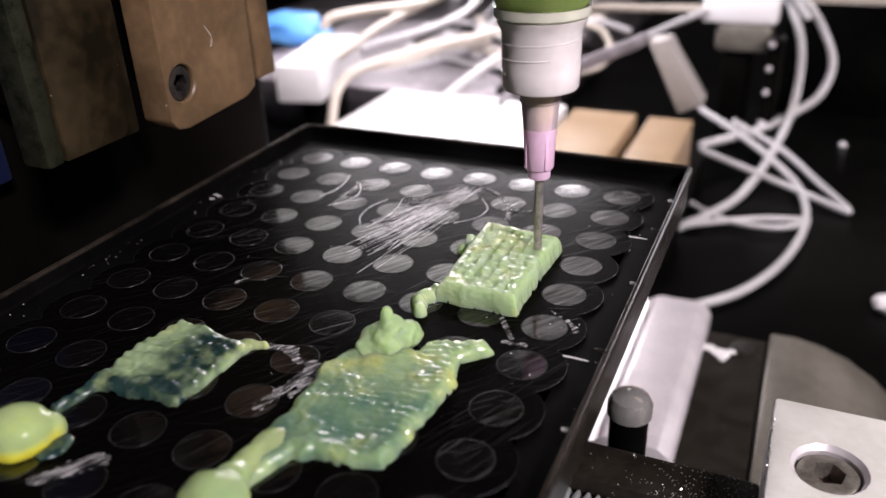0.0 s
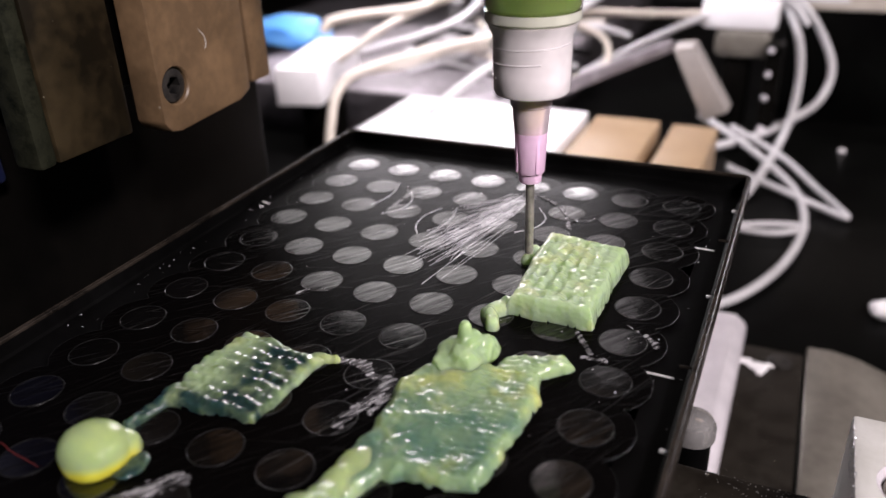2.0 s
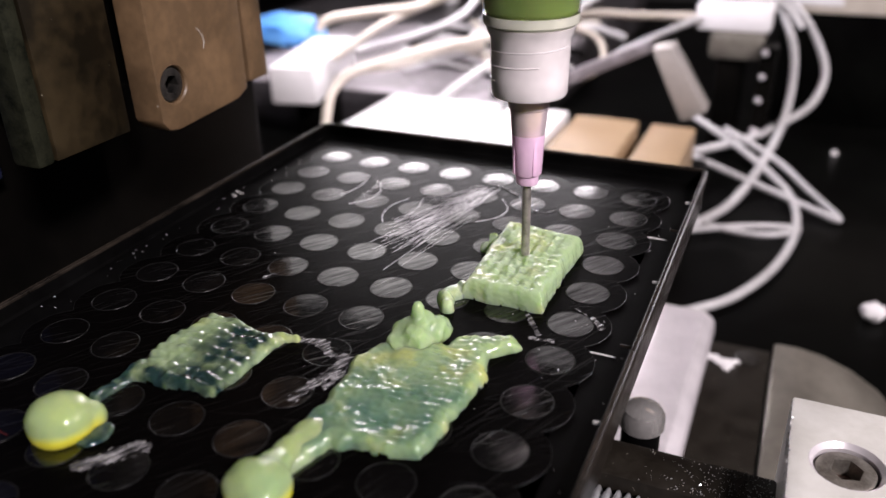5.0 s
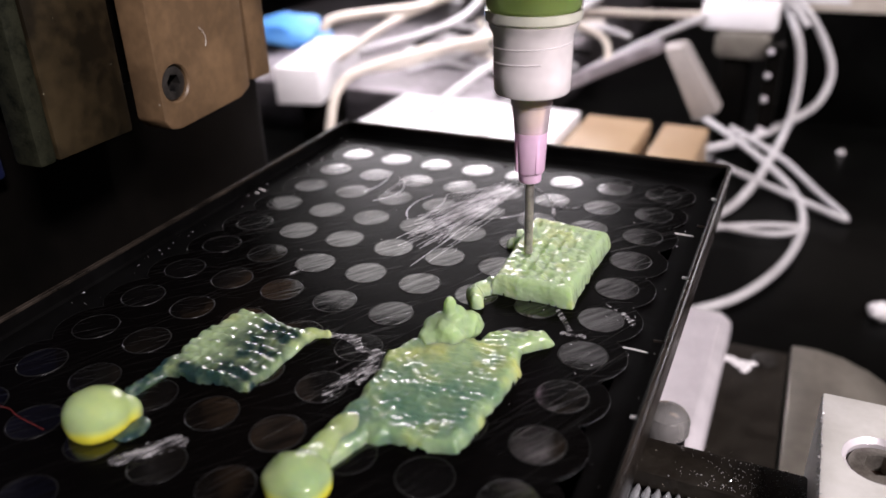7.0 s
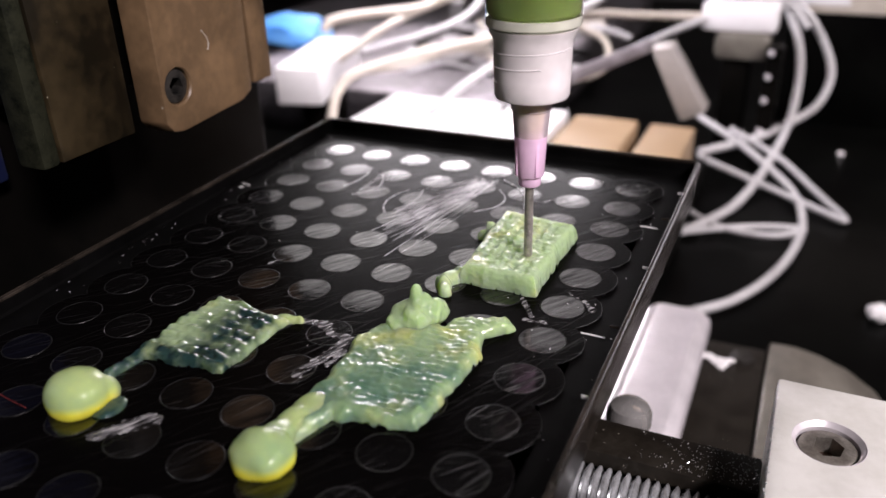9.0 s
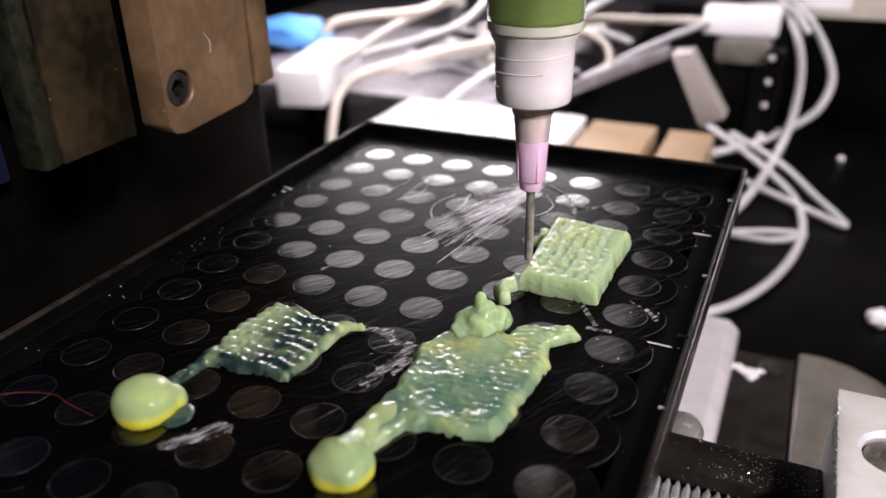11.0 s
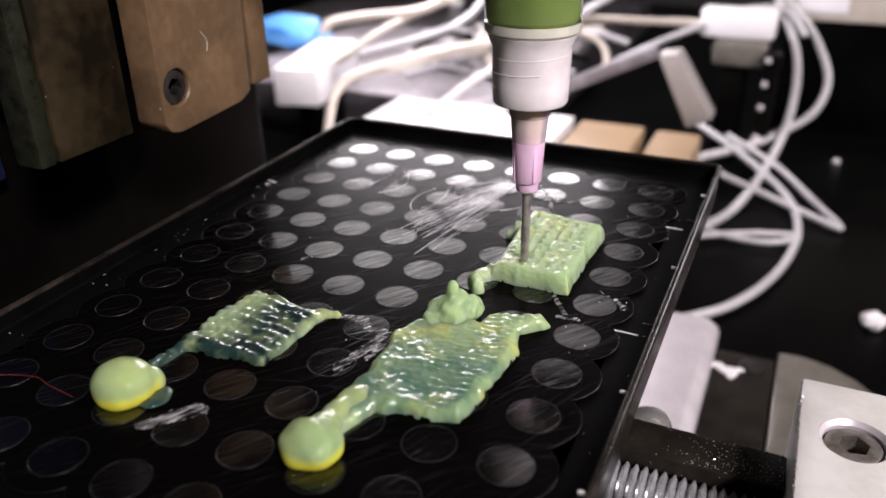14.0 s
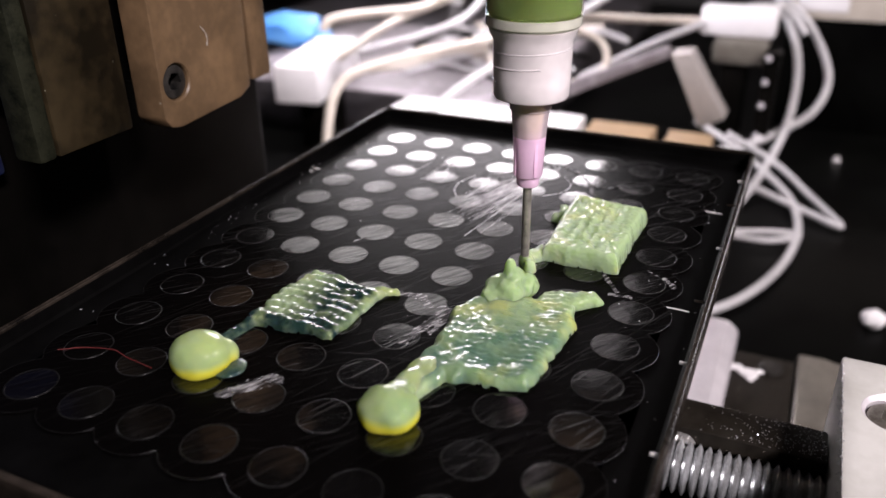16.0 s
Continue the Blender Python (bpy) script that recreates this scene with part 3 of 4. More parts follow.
def build_plate():
    plate = thing("well_plate", "black plastic well plate lying upside down with a scratched clear base", "well plate")

    def ring(inset, z, r):
        return [(x, y, z) for x, y in rounded_rect(PX0 + inset, PX1 - inset, PY0 + inset, PY1 - inset, max(r - inset, 0.6))]
    bm, R = loft([ring(3.6, -12.4, 2), ring(3.2, -12.0, 2), ring(3.0, -5.4, 2), ring(0.9, -5.4, 2), ring(0.9, 1.55, 2), ring(1.15, -0.1, 2), ring(1.5, -0.45, 2)])
    bm.faces.new(R[-1]), bm.faces.new(R[0])
    part("body", bm, M_BLACK, plate)
    # the rim's top, its two edges worn bright
    bm, R = loft([ring(0.88, -5.5, 2), ring(0.55, -5.5, 2), ring(0.42, -5.3, 2), ring(0.16, 0.2, 2), ring(0.02, 0.5, 2), ring(-0.02, 1.88, 2), ring(0.06, 1.98, 2), ring(0.16, 2.0, 2), ring(0.3, 1.93, 2), ring(0.58, 1.93, 2),
                  ring(0.7, 2.0, 2), ring(0.8, 1.98, 2), ring(0.88, 1.88, 2), ring(0.88, 1.56, 2)])
    part("rim", bm, M_RIM, plate, "black plastic skirt and rim with worn shiny edges")

    # clear base with a scalloped border that follows the outer wells
    r, half = 5.5, math.degrees(math.acos(4.5 / 5.5))
    out = []
    for side, centres in ((-90, [(x, ROWS_Y[-1]) for x in COLS]), (0, [(COLS[-1], y) for y in reversed(ROWS_Y)]),
                          (90, [(x, ROWS_Y[0]) for x in reversed(COLS)]), (180, [(COLS[0], y) for y in ROWS_Y])):
        for k, (cx, cy) in enumerate(centres):
            a0 = side - (90 - half) if k else side - 45
            a1 = side + (90 - half) if k < len(centres) - 1 else side + 45
            out += [(cx + r * math.cos(radians(a0 + (a1 - a0) * s / 10)), cy + r * math.sin(radians(a0 + (a1 - a0) * s / 10))) for s in range(11 if k < len(centres) - 1 else 10)]
    bm = prism(out, "z", -0.44, 0.0, 0)
    bmesh.ops.triangulate(bm, faces=[f for f in bm.faces if len(f.verts) > 4])
    part("clear_base", bm, M_FILM, plate, "scratched clear plastic base sheet", smooth=False)
    # pale lip along the scallops
    lip = bmesh.new()
    tube([(x, y, -0.02) for x, y in out] + [(*out[0], -0.02)], 0.035, 5, 1, lip)
    part("border_lip", lip, M_RING, plate)

    # one well bottom, copied 96 times
    def upward(me):
        if sum(p.normal.z for p in me.polygons) < 0:
            me.flip_normals()
        return me
    disc = finish("well", lathe([(0, 0.046), (0.8, 0.045), (1.6, 0.041), (2.4, 0.036), (3.0, 0.03)], 32), M_WELL)
    upward(disc)
    edge = finish("well_edge", lathe([(3.0, 0.03), (3.03, 0.06), (3.08, 0.07), (3.13, 0.05), (3.16, 0.0)], 32), M_RING)
    upward(edge)
    for j, y in enumerate(ROWS_Y):
        for i, x in enumerate(COLS):
            w = new("well", disc)
            w.parent, w.location = plate, (x / 1000, y / 1000, 0.00001)
            e = new("well_edge", edge)
            e.parent = w
    # moulded ticks and letters near the rim
    for y in (116.4, 80.6):
        part("tick_mark", tube([(-24.0, y, -0.42), (-21.8, y + 0.06, -0.40), (-19.6, y, -0.42)], 0.13, 6, 3), M_WHITE_MARK, plate)
        part("rim_tab", box(-19.2, -17.6, y + 0.05, y + 0.3, 1.3, 1.62, 0.05), M_RIM, plate)
    for y in (128.5, 98.4, 65.0, 47.2):
        part("rim_tab", box(-18.6, -17.6, y, y + 0.22, 1.2, 1.6, 0.05), M_WHITE_MARK, plate)
    for x, y, h in ((-99.0, 108.6, 0.5), (-98.4, 107.2, 0.9), (-97.9, 108.9, 1.2)):
        part("moulded_mark", box(x - 0.1, x + 0.9, y - h, y - h + 0.18, -0.44, -0.3, 0), M_WHITE_MARK, plate, smooth=False)
    RIDERS.append(plate)
    return plate


build_plate()


# ---------------------------------------------------------------- gel prints on the plate
def build_square():
    t = thing("printed_square", "fresh green gel block of layered beads being printed on the plate", "gel print")
    corners = [(-43.2, 86.4), (-31.2, 86.6), (-30.9, 107.0), (-44.3, 108.6)]

    def inside(x, y):
        d = quad(x, y, corners) + wob(x, y, 0.35, 0.45) + wob(x, y, 0.8, 0.12, 13)
        return max(d, segment(x, y, -44.2, 102.5, -45.4, 101.8, 1.2, 0.9))

    def height(x, y, d):
        edge = math.sqrt(max(0, 1 - (1 - min(d / 1.15, 1)) ** 2))
        base = 2.9 if quad(x, y, corners) > -0.8 else 1.5
        u, v = x + wob(x, y, 0.5, 0.5, 1), y + wob(x, y, 0.45, 0.6, 4)
        bead = (0.15 + wob(x, y, 0.4, 0.1, 7)) * (math.sin(2 * math.pi * u / 1.75) + math.sin(2 * math.pi * v / 1.85))
        return edge * base + min(d / 2.2, 1) ** 2 * (0.9 * bead + wob(x, y, 0.8, 0.35, 5) + wob(x, y, 1.7, 0.14, 9) + wob(x, y, 3.0, 0.06, 8))
    def tail(x, y):
        return max(segment(x, y, -43.2, 88.2, -45.2, 85.2, 1.5, 1.2), segment(x, y, -45.1, 85.4, -43.6, 82.6, 1.2, 1.0)) + wob(x, y, 0.9, 0.2, 7)
    gel_sheet("tail", -48, -40, 80, 91, tail, lambda x, y, d: math.sqrt(max(0, 1 - (1 - min(d / 1.1, 1)) ** 2)) * (1.7 + wob(x, y, 0.8, 0.5, 3)), lambda x, y, d: 0.45, M_GEL_NEW, t, "thin trailing flap of gel", cell=0.17)
    gel_sheet("block", -47.5, -29, 80, 111, inside, height, lambda x, y, d: 0.35 + 0.35 * min(d / 2, 1) * (0.5 + wob(x, y, 0.5, 0.8)), M_GEL_NEW, t, cell=0.17)
    RIDERS.append(t)


def build_slab():
    t = thing("printed_slab", "older green gel slab with ridges and a rounded tail drop", "gel print")
    corners = [(-47.6, 51.6), (-36.5, 53.0), (-34.0, 53.8), (-32.6, 69.0), (-34.0, 74.0), (-46.0, 73.5), (-49.6, 67.0)]

    def inside(x, y):
        d = quad(x, y, corners) + wob(x, y, 0.3, 0.7) + wob(x, y, 0.9, 0.25, 4)
        neck = segment(x, y, -45.8, 55.5, -47.2, 46.5, 3.0, 1.6)
        arm = segment(x, y, -37.5, 74.2, -32.6, 77.2, 2.4, 1.5)
        return max(d, neck + wob(x, y, 0.8, 0.15), arm + wob(x, y, 0.8, 0.5, 2))

    def height(x, y, d):
        edge = math.sqrt(max(0, 1 - (1 - min(d / 1.3, 1)) ** 2))
        ridge = max(0, min(1, (x + 44.5) / 4)) * (0.15 * (0.5 + wob(x, y, 0.7, 1.2, 11)) * math.sin(2 * math.pi * (y - 0.12 * x) / 1.05 + wob(x, y, 0.45, 3.0, 12)))
        return edge * (1.45 + ridge + wob(x, y, 0.22, 0.5) + wob(x, y, 1.1, 0.16, 3) + wob(x, y, 2.6, 0.07, 5))

    def density(x, y, d):
        rim = max(0, 1 - d / 1.6)
        return 0.14 + 0.5 * rim * (0.6 + wob(x, y, 0.4, 0.8)) + 0.45 * max(0, min(1, (y - 62) / 8)) + 0.5 * max(0, min(1, (50.5 - y) / 3)) + wob(x, y, 0.25, 0.25, 6)
    gel_sheet("slab", -54, -28, 41, 82, inside, height, density, M_GEL, t)
    bm = bmesh.new()
    blob(bm, (-46.7, 42.8, 1.3), (3.6, 3.2, 2.9), 0.10, 1.0, flat=0.0, sub=4)
    blob(bm, (-47.2, 45.6, 1.2), (2.1, 2.8, 1.5), 0.06, 2.0, flat=0.0)
    blob(bm, (-47.3, 48.6, 0.9), (1.75, 3.6, 1.15), 0.06, 2.5, flat=0.0)
    blob(bm, (-46.8, 52.0, 0.6), (2.3, 3.4, 1.1), 0.06, 3.5, flat=0.0)
    part("tail_drop", fuse(bm, 0.2, 16), M_DROP, t, "glossy tail drop with a yellow foot")
    bm = bmesh.new()
    for k, (x, y, z, r) in enumerate(((-44.6, 73.2, 1.9, 2.3), (-42.0, 74.6, 2.0, 2.2), (-43.0, 72.0, 2.2, 2.1), (-45.2, 71.0, 1.6, 1.7), (-43.2, 73.6, 3.6, 1.7), (-41.6, 76.0, 1.6, 1.6))):
        blob(bm, (x, y, z), (r, r, r * 0.85), 0.22, k * 3.1, flat=0.3, sub=4, freq=1.5)
    lathe([(0, 3.0), (1.3, 3.2), (1.2, 4.0), (0.95, 5.0), (0.78, 6.1), (0.5, 6.7), (0, 6.9)], 16, Matrix.Translation((-43.5, 73.4, -0.3)), bm)
    part("lump", fuse(bm, 0.2, 6), M_GEL_NEW, t)
    RIDERS.append(t)


def build_strip():
    t = thing("printed_strip", "thin translucent green gel strip with a large glossy drop", "gel print")
    corners = [(-73.2, 53.2), (-61.4, 54.2), (-60.2, 67.4), (-73.4, 69.4), (-75.0, 62.0)]

    def inside(x, y):
        d = quad(x, y, corners) + wob(x, y, 0.3, 0.6, 9) + wob(x, y, 1.0, 0.25, 4)
        return max(d, segment(x, y, -73.6, 55.5, -74.2, 48.5, 1.3, 0.8), segment(x, y, -61.5, 67.6, -59.0, 68.2, 0.9, 0.4) + wob(x, y, 1, 0.3))

    def height(x, y, d):
        edge = math.sqrt(max(0, 1 - (1 - min(d / 1.0, 1)) ** 2))
        ridge = 0.10 * math.sin(2 * math.pi * (y + 0.05 * x) / 1.7 + math.sin(x)) + 0.03 * math.sin(2 * math.pi * x / 1.3)
        return edge * (1.05 + ridge + wob(x, y, 0.3, 0.4, 1) + wob(x, y, 1.2, 0.2, 3))

    def density(x, y, d):
        rim = max(0, 1 - d / 1.5) * max(0, min(1, (y - 55.5) / 2.5))
        left = max(0, min(1, (-66.8 - x) / 3.5)) * max(0, min(1, (y - 54.5) / 2))
        return -0.12 + 0.62 * max(rim, left) + wob(x, y, 0.45, 0.4, 2) + 0.25 * max(0, wob(x, y, 0.9, 1.0, 6))
    gel_sheet("strip", -78, -54, 46, 72, inside, height, density, M_GEL_THIN, t)
    bm = bmesh.new()
    blob(bm, (-73.3, 42.9, 1.35), (3.95, 3.65, 3.3), 0.05, 4.0, flat=0.0, sub=5)
    blob(bm, (-71.4, 45.0, 0.9), (2.0, 2.0, 2.0), 0.08, 5.0, flat=0.0)
    part("drop", fuse(bm, 0.17, 12), M_DROP, t, "glossy domed drop with a yellow foot")
    bm = bmesh.new()
    blob(bm, (-69.3, 43.6, 0.25), (1.9, 2.2, 0.5), 0.12, 5.0, flat=0.0, dense=-0.1)
    part("drop_skirt", bm, M_GEL_THIN, t, "thin clear skirt of the drop")
    RIDERS.append(t)


def build_scuffs():
    """Dried film left on the base."""
    def scuff(strokes, seed):
        def inside(x, y):
            return max(segment(x, y, *s) for s in strokes) + wob(x + 0.6 * y, y * 0.3, 1.2, 0.5, seed) + wob(x, y, 2.0, 0.2, seed)
        t = thing("dried_residue", "patch of dried whitish gel residue on the plate", "residue", "dried patches")
        xs = [v for s in strokes for v in (s[0], s[2])]
        ys = [v for s in strokes for v in (s[1], s[3])]
        gel_sheet("film", min(xs) - 3, max(xs) + 3, min(ys) - 3, max(ys) + 3, inside, lambda x, y, d: 0.07 + min(d, 0.3) * 0.12, lambda x, y, d: 0, M_SCUFF, t, cell=0.14)
        RIDERS.append(t)
    scuff([(-59.5, 68.6, -55.5, 69.0, 0.5, 0.9), (-55.6, 69.0, -53.6, 67.4, 0.7, 0.3)], 1)
    scuff([(-50.4, 67.0, -52.6, 57.6, 0.9, 0.8), (-49.2, 66.5, -50.2, 61.0, 0.6, 0.4), (-53.5, 67.5, -50.0, 67.0, 0.7, 0.8)], 2)
    scuff([(-67.2, 39.2, -63.4, 43.8, 0.8, 1.3)], 3)
    scuff([(-24.6, 88.0, -22.8, 86.0, 0.3, 0.6), (-27.0, 89.6, -24.5, 87.6, 0.1, 0.2)], 4)
    scuff([(-33.0, 85.4, -30.0, 81.6, 0.3, 0.5)], 5)
    scuff([(-30.8, 80.4, -27.9, 80.6, 0.3, 0.3)], 6)
    scuff([(-72.2, 83.0, -73.2, 81.2, 0.2, 0.3)], 9)


def build_strands():
    """Fine dried strands and deep scratches that catch the light."""
    t = thing("dried_strands", "fine pale dried strands across the plate base", "residue")
    t["kind"] = "stuff"
    rnd, bm, smear = random.Random(9), bmesh.new(), bmesh.new()
    for k in range(80):
        a = rnd.gauss(0, 1)
        x0, y0 = -54.5 + 1.6 * a, 127 - rnd.uniform(0, 14)
        x1, y1 = -60.5 + 3.2 * a + rnd.gauss(0, 0.8), y0 - rnd.uniform(6, 24)
        mid = ((x0 + x1) / 2 + rnd.gauss(0, 0.5), (y0 + y1) / 2, 0.05)
        tube([(x0, y0, 0.05), mid, (x1, y1, 0.05)], rnd.uniform(0.018, 0.055), 5, 5, bm, flat=0.4)
    for x, y, bend in ((-74.5, 121, 2.0), (-66, 116, -1.5), (-63.5, 117, 0.8), (-50, 122, 2.5), (-78.5, 124, 1.0)):
        tube([(x, y, 0.06), (x + bend, y - 4, 0.06), (x + bend * 0.8, y - 8, 0.06), (x - bend * 0.3, y - 11, 0.06)], 0.07, 6, 6, bm, flat=0.4)
    for pts in (((-53.5, 128, 0.07), (-49, 125.5, 0.07), (-45, 121.5, 0.07), (-42.5, 115, 0.07)), ((-55, 126, 0.07), (-58, 118, 0.07), (-61, 110, 0.07)),
                ((-44.5, 120, 0.07), (-41.5, 119, 0.07), (-39, 121, 0.07)), ((-76, 123, 0.07), (-74.2, 119, 0.07), (-74.6, 114, 0.07))):
        tube(pts, rnd.uniform(0.3, 0.6), 8, 8, smear, flat=0.12)
    part("smears", smear, M_SCUFF, t, "soft whitish smears")
    part("strands", bm, M_STRAND, t)
    RIDERS.append(t)


def build_fibre():
    t = thing("red_fibre", "thin dark red fibre lying on the plate", "fibre")
    part("fibre", tube([(-92.8, 38.1, 0.1), (-90.0, 39.9, 0.1), (-86.1, 41.0, 0.1), (-83.4, 40.4, 0.1), (-78.6, 39.8, 0.1)], 0.06, 6, 5), M_RED, t)
    RIDERS.append(t)


def build_dust():
    """Pale flakes lying on the plate, thickest along its far side and its skirt."""
    t = thing("dust_flakes", "tiny pale flakes of dust on the black plate", "dust")
    t["kind"] = "stuff"
    rnd, bm = random.Random(21), bmesh.new()
    for k in range(120):
        if k % 3 == 0:
            x, y, z = rnd.uniform(-99.6, -95.5), rnd.uniform(45, 140), -0.42
        elif k % 3 == 1:
            x, y, z = rnd.uniform(-94, -20), rnd.uniform(60, 134), 0.04
        else:
            x, y, z = rnd.uniform(-24, -18.6), rnd.uniform(40, 140), -0.42
            if rnd.random() < 0.6:
                continue
        r = rnd.uniform(0.04, 0.12)
        m = Matrix.Translation((x, y, z + 0.03)) @ Euler((rnd.uniform(-0.4, 0.4), rnd.uniform(-0.4, 0.4), rnd.uniform(0, 6))).to_matrix().to_4x4()
        bmesh.ops.create_cube(bm, size=r, matrix=m @ Matrix.Diagonal((rnd.uniform(1, 4), 1, 0.3, 1)))
    part("flakes", bm, M_STRAND, t, smooth=False)
    RIDERS.append(t)


build_dust()
build_fibre()
build_strands()
build_square()
build_slab()
build_strip()
build_scuffs()


# ---------------------------------------------------------------- the syringe
def build_syringe():
    s = thing("dispensing_syringe", "clear syringe of green gel with a pink hub and steel needle", "syringe", at=(-32.8, 100.4, 0))
    part("needle", lathe([(0.34, 3.2), (0.60, 3.2), (0.62, 3.3), (0.62, 19.0), (0.34, 19.0)], 24, close=True), M_STEEL, s, "thin steel dispensing needle")
    bm = lathe([(0.7, 14.6), (1.5, 14.6), (1.62, 14.8), (1.66, 16.0), (1.95, 16.1), (2.06, 16.3), (2.3, 22.0), (0, 22.0), (0, 19.2), (0.7, 19.1)], 32)
    part("hub", bm, M_PINK, s, "translucent pink needle hub")
    part("hub_socket", lathe([(2.02, 22.02), (2.3, 22.02), (2.62, 25.6), (2.85, 25.8), (2.95, 29.0), (3.1, 36.6), (2.7, 36.6), (2.4, 26.0)], 32, close=True), M_PINK_THIN, s, "clear pink upper hub socket")
    for k in range(4):
        a = radians(45 + 90 * k)
        bm = bmesh.new()
        box(1.6, 2.26, -0.28, 0.28, 16.3, 21.8, 0.12, bm)
        bmesh.ops.rotate(bm, verts=bm.verts, matrix=Matrix.Rotation(a, 3, "Z"))
        part("hub_wing", bm, M_PINK, s)
    part("hub_gel", lathe([(0, 22.1), (1.1, 22.15), (1.6, 22.6), (1.9, 23.4), (2.25, 25.9), (2.3, 33.0), (2.4, 37.0), (0, 37.0)], 32), M_FILL_TIP, s, "olive gel inside the hub")
    bm = lathe([(4.35, 27.9), (4.5, 27.65), (4.95, 27.6), (5.15, 28.0), (5.2, 30.5), (5.3, 35.2), (5.75, 36.2), (6.0, 36.8), (5.4, 36.85), (4.7, 35.2), (4.5, 30.0)], 48, close=True)
    part("collar", bm, M_COLLAR, s, "clear luer lock collar")
    part("hub_flange", lathe([(3.0, 28.4), (4.1, 28.3), (4.2, 28.6), (4.2, 32.2), (3.6, 32.6), (3.0, 32.6)], 40, close=True), M_PINK, s, "pink hub flange inside the collar")
    part("luer_core", lathe([(3.15, 32.7), (4.0, 32.8), (4.2, 34.0), (4.4, 36.7), (3.15, 36.7)], 40, close=True), M_SHOULDER, s, "milky luer core inside the collar")
    bm = bmesh.new()
    for k in range(3):
        tube([(5.2 * math.cos(a), 5.2 * math.sin(a), 29.0 + 1.9 * k + 1.6 * a / (2 * math.pi)) for a in (2 * math.pi * q / 24 for q in range(3 + 5 * k, 16 + 5 * k))], 0.13, 6, 2, bm)
    part("thread", bm, M_THREAD, s)
    part("barrel", lathe([(6.3, 38.4), (6.3, 75.0), (6.12, 75.0), (6.12, 38.4)], 48, close=True), M_BARREL, s)
    part("shoulder", lathe([(4.9, 36.9), (6.0, 36.9), (6.28, 37.2), (6.3, 38.35), (5.9, 38.35), (5.6, 37.6)], 48, close=True), M_SHOULDER, s, "milky rounded shoulder of the barrel")
    part("gel_fill", lathe([(0, 38.0), (5.4, 38.1), (5.85, 38.5), (6.1, 38.9), (6.1, 74.0), (0, 74.0)], 48), M_FILL, s, "bright green gel")
    # holder that carries the syringe above the picture
    h = thing("syringe_holder", "dark metal holder that clamps the syringe", "holder")
    part("clamp", lathe([(6.35, 62), (9.5, 62), (9.5, 76), (6.35, 76)], 40, Matrix.Translation((-32.8, 100.4, 0)), close=True), M_DARK, h)
    part("arm", box(-95, -41.0, 95, 106, 63, 75, 0.6), M_DARK, h)
    # tan head block over the bed, which the glossy base mirrors
    g = thing("print_head_block", "tan metal print head block on a dark cross beam", "machine block")
    part("body", box(-55, 60, 200, 216, 108, 141, 0.8), M_TAN, g)
    part("upper_body", box(-55, 60, 203, 216, 144, 178, 0.8), M_TAN, g)
    part("beam", box(-170, 120, 216.1, 232, 108, 180, 0.8), M_DARK, g)
    part("bracket", box(-170, -140, 120, 216, 90.05, 180, 0.8), M_DARK, g)


build_syringe()


# ---------------------------------------------------------------- machine column beside the plate
def socket_bolt(name, m, r, depth, parent, mat, hex_mat):
    """Countersunk socket screw: head ring, hex recess."""
    hx = [(r * 0.56 * math.cos(radians(60 * k + 15)), r * 0.56 * math.sin(radians(60 * k + 15))) for k in range(6)]
    bm = drill(lathe([(0, -depth), (r, -depth), (r, -0.14 * r), (r * 0.97, -0.05 * r), (r * 0.88, 0), (0, 0)], 40), prism(hx, "z", -depth * 0.8, 1, 0))
    bmesh.ops.transform(bm, matrix=m, verts=bm.verts)
    b = part(name, bm, mat, parent)
    bm = prism([(u * 0.985, v * 0.985) for u, v in hx], "z", -depth * 0.85, -depth * 0.78, 0)
    bmesh.ops.transform(bm, matrix=m, verts=bm.verts)
    part("hex_socket", bm, hex_mat, b)
    return b


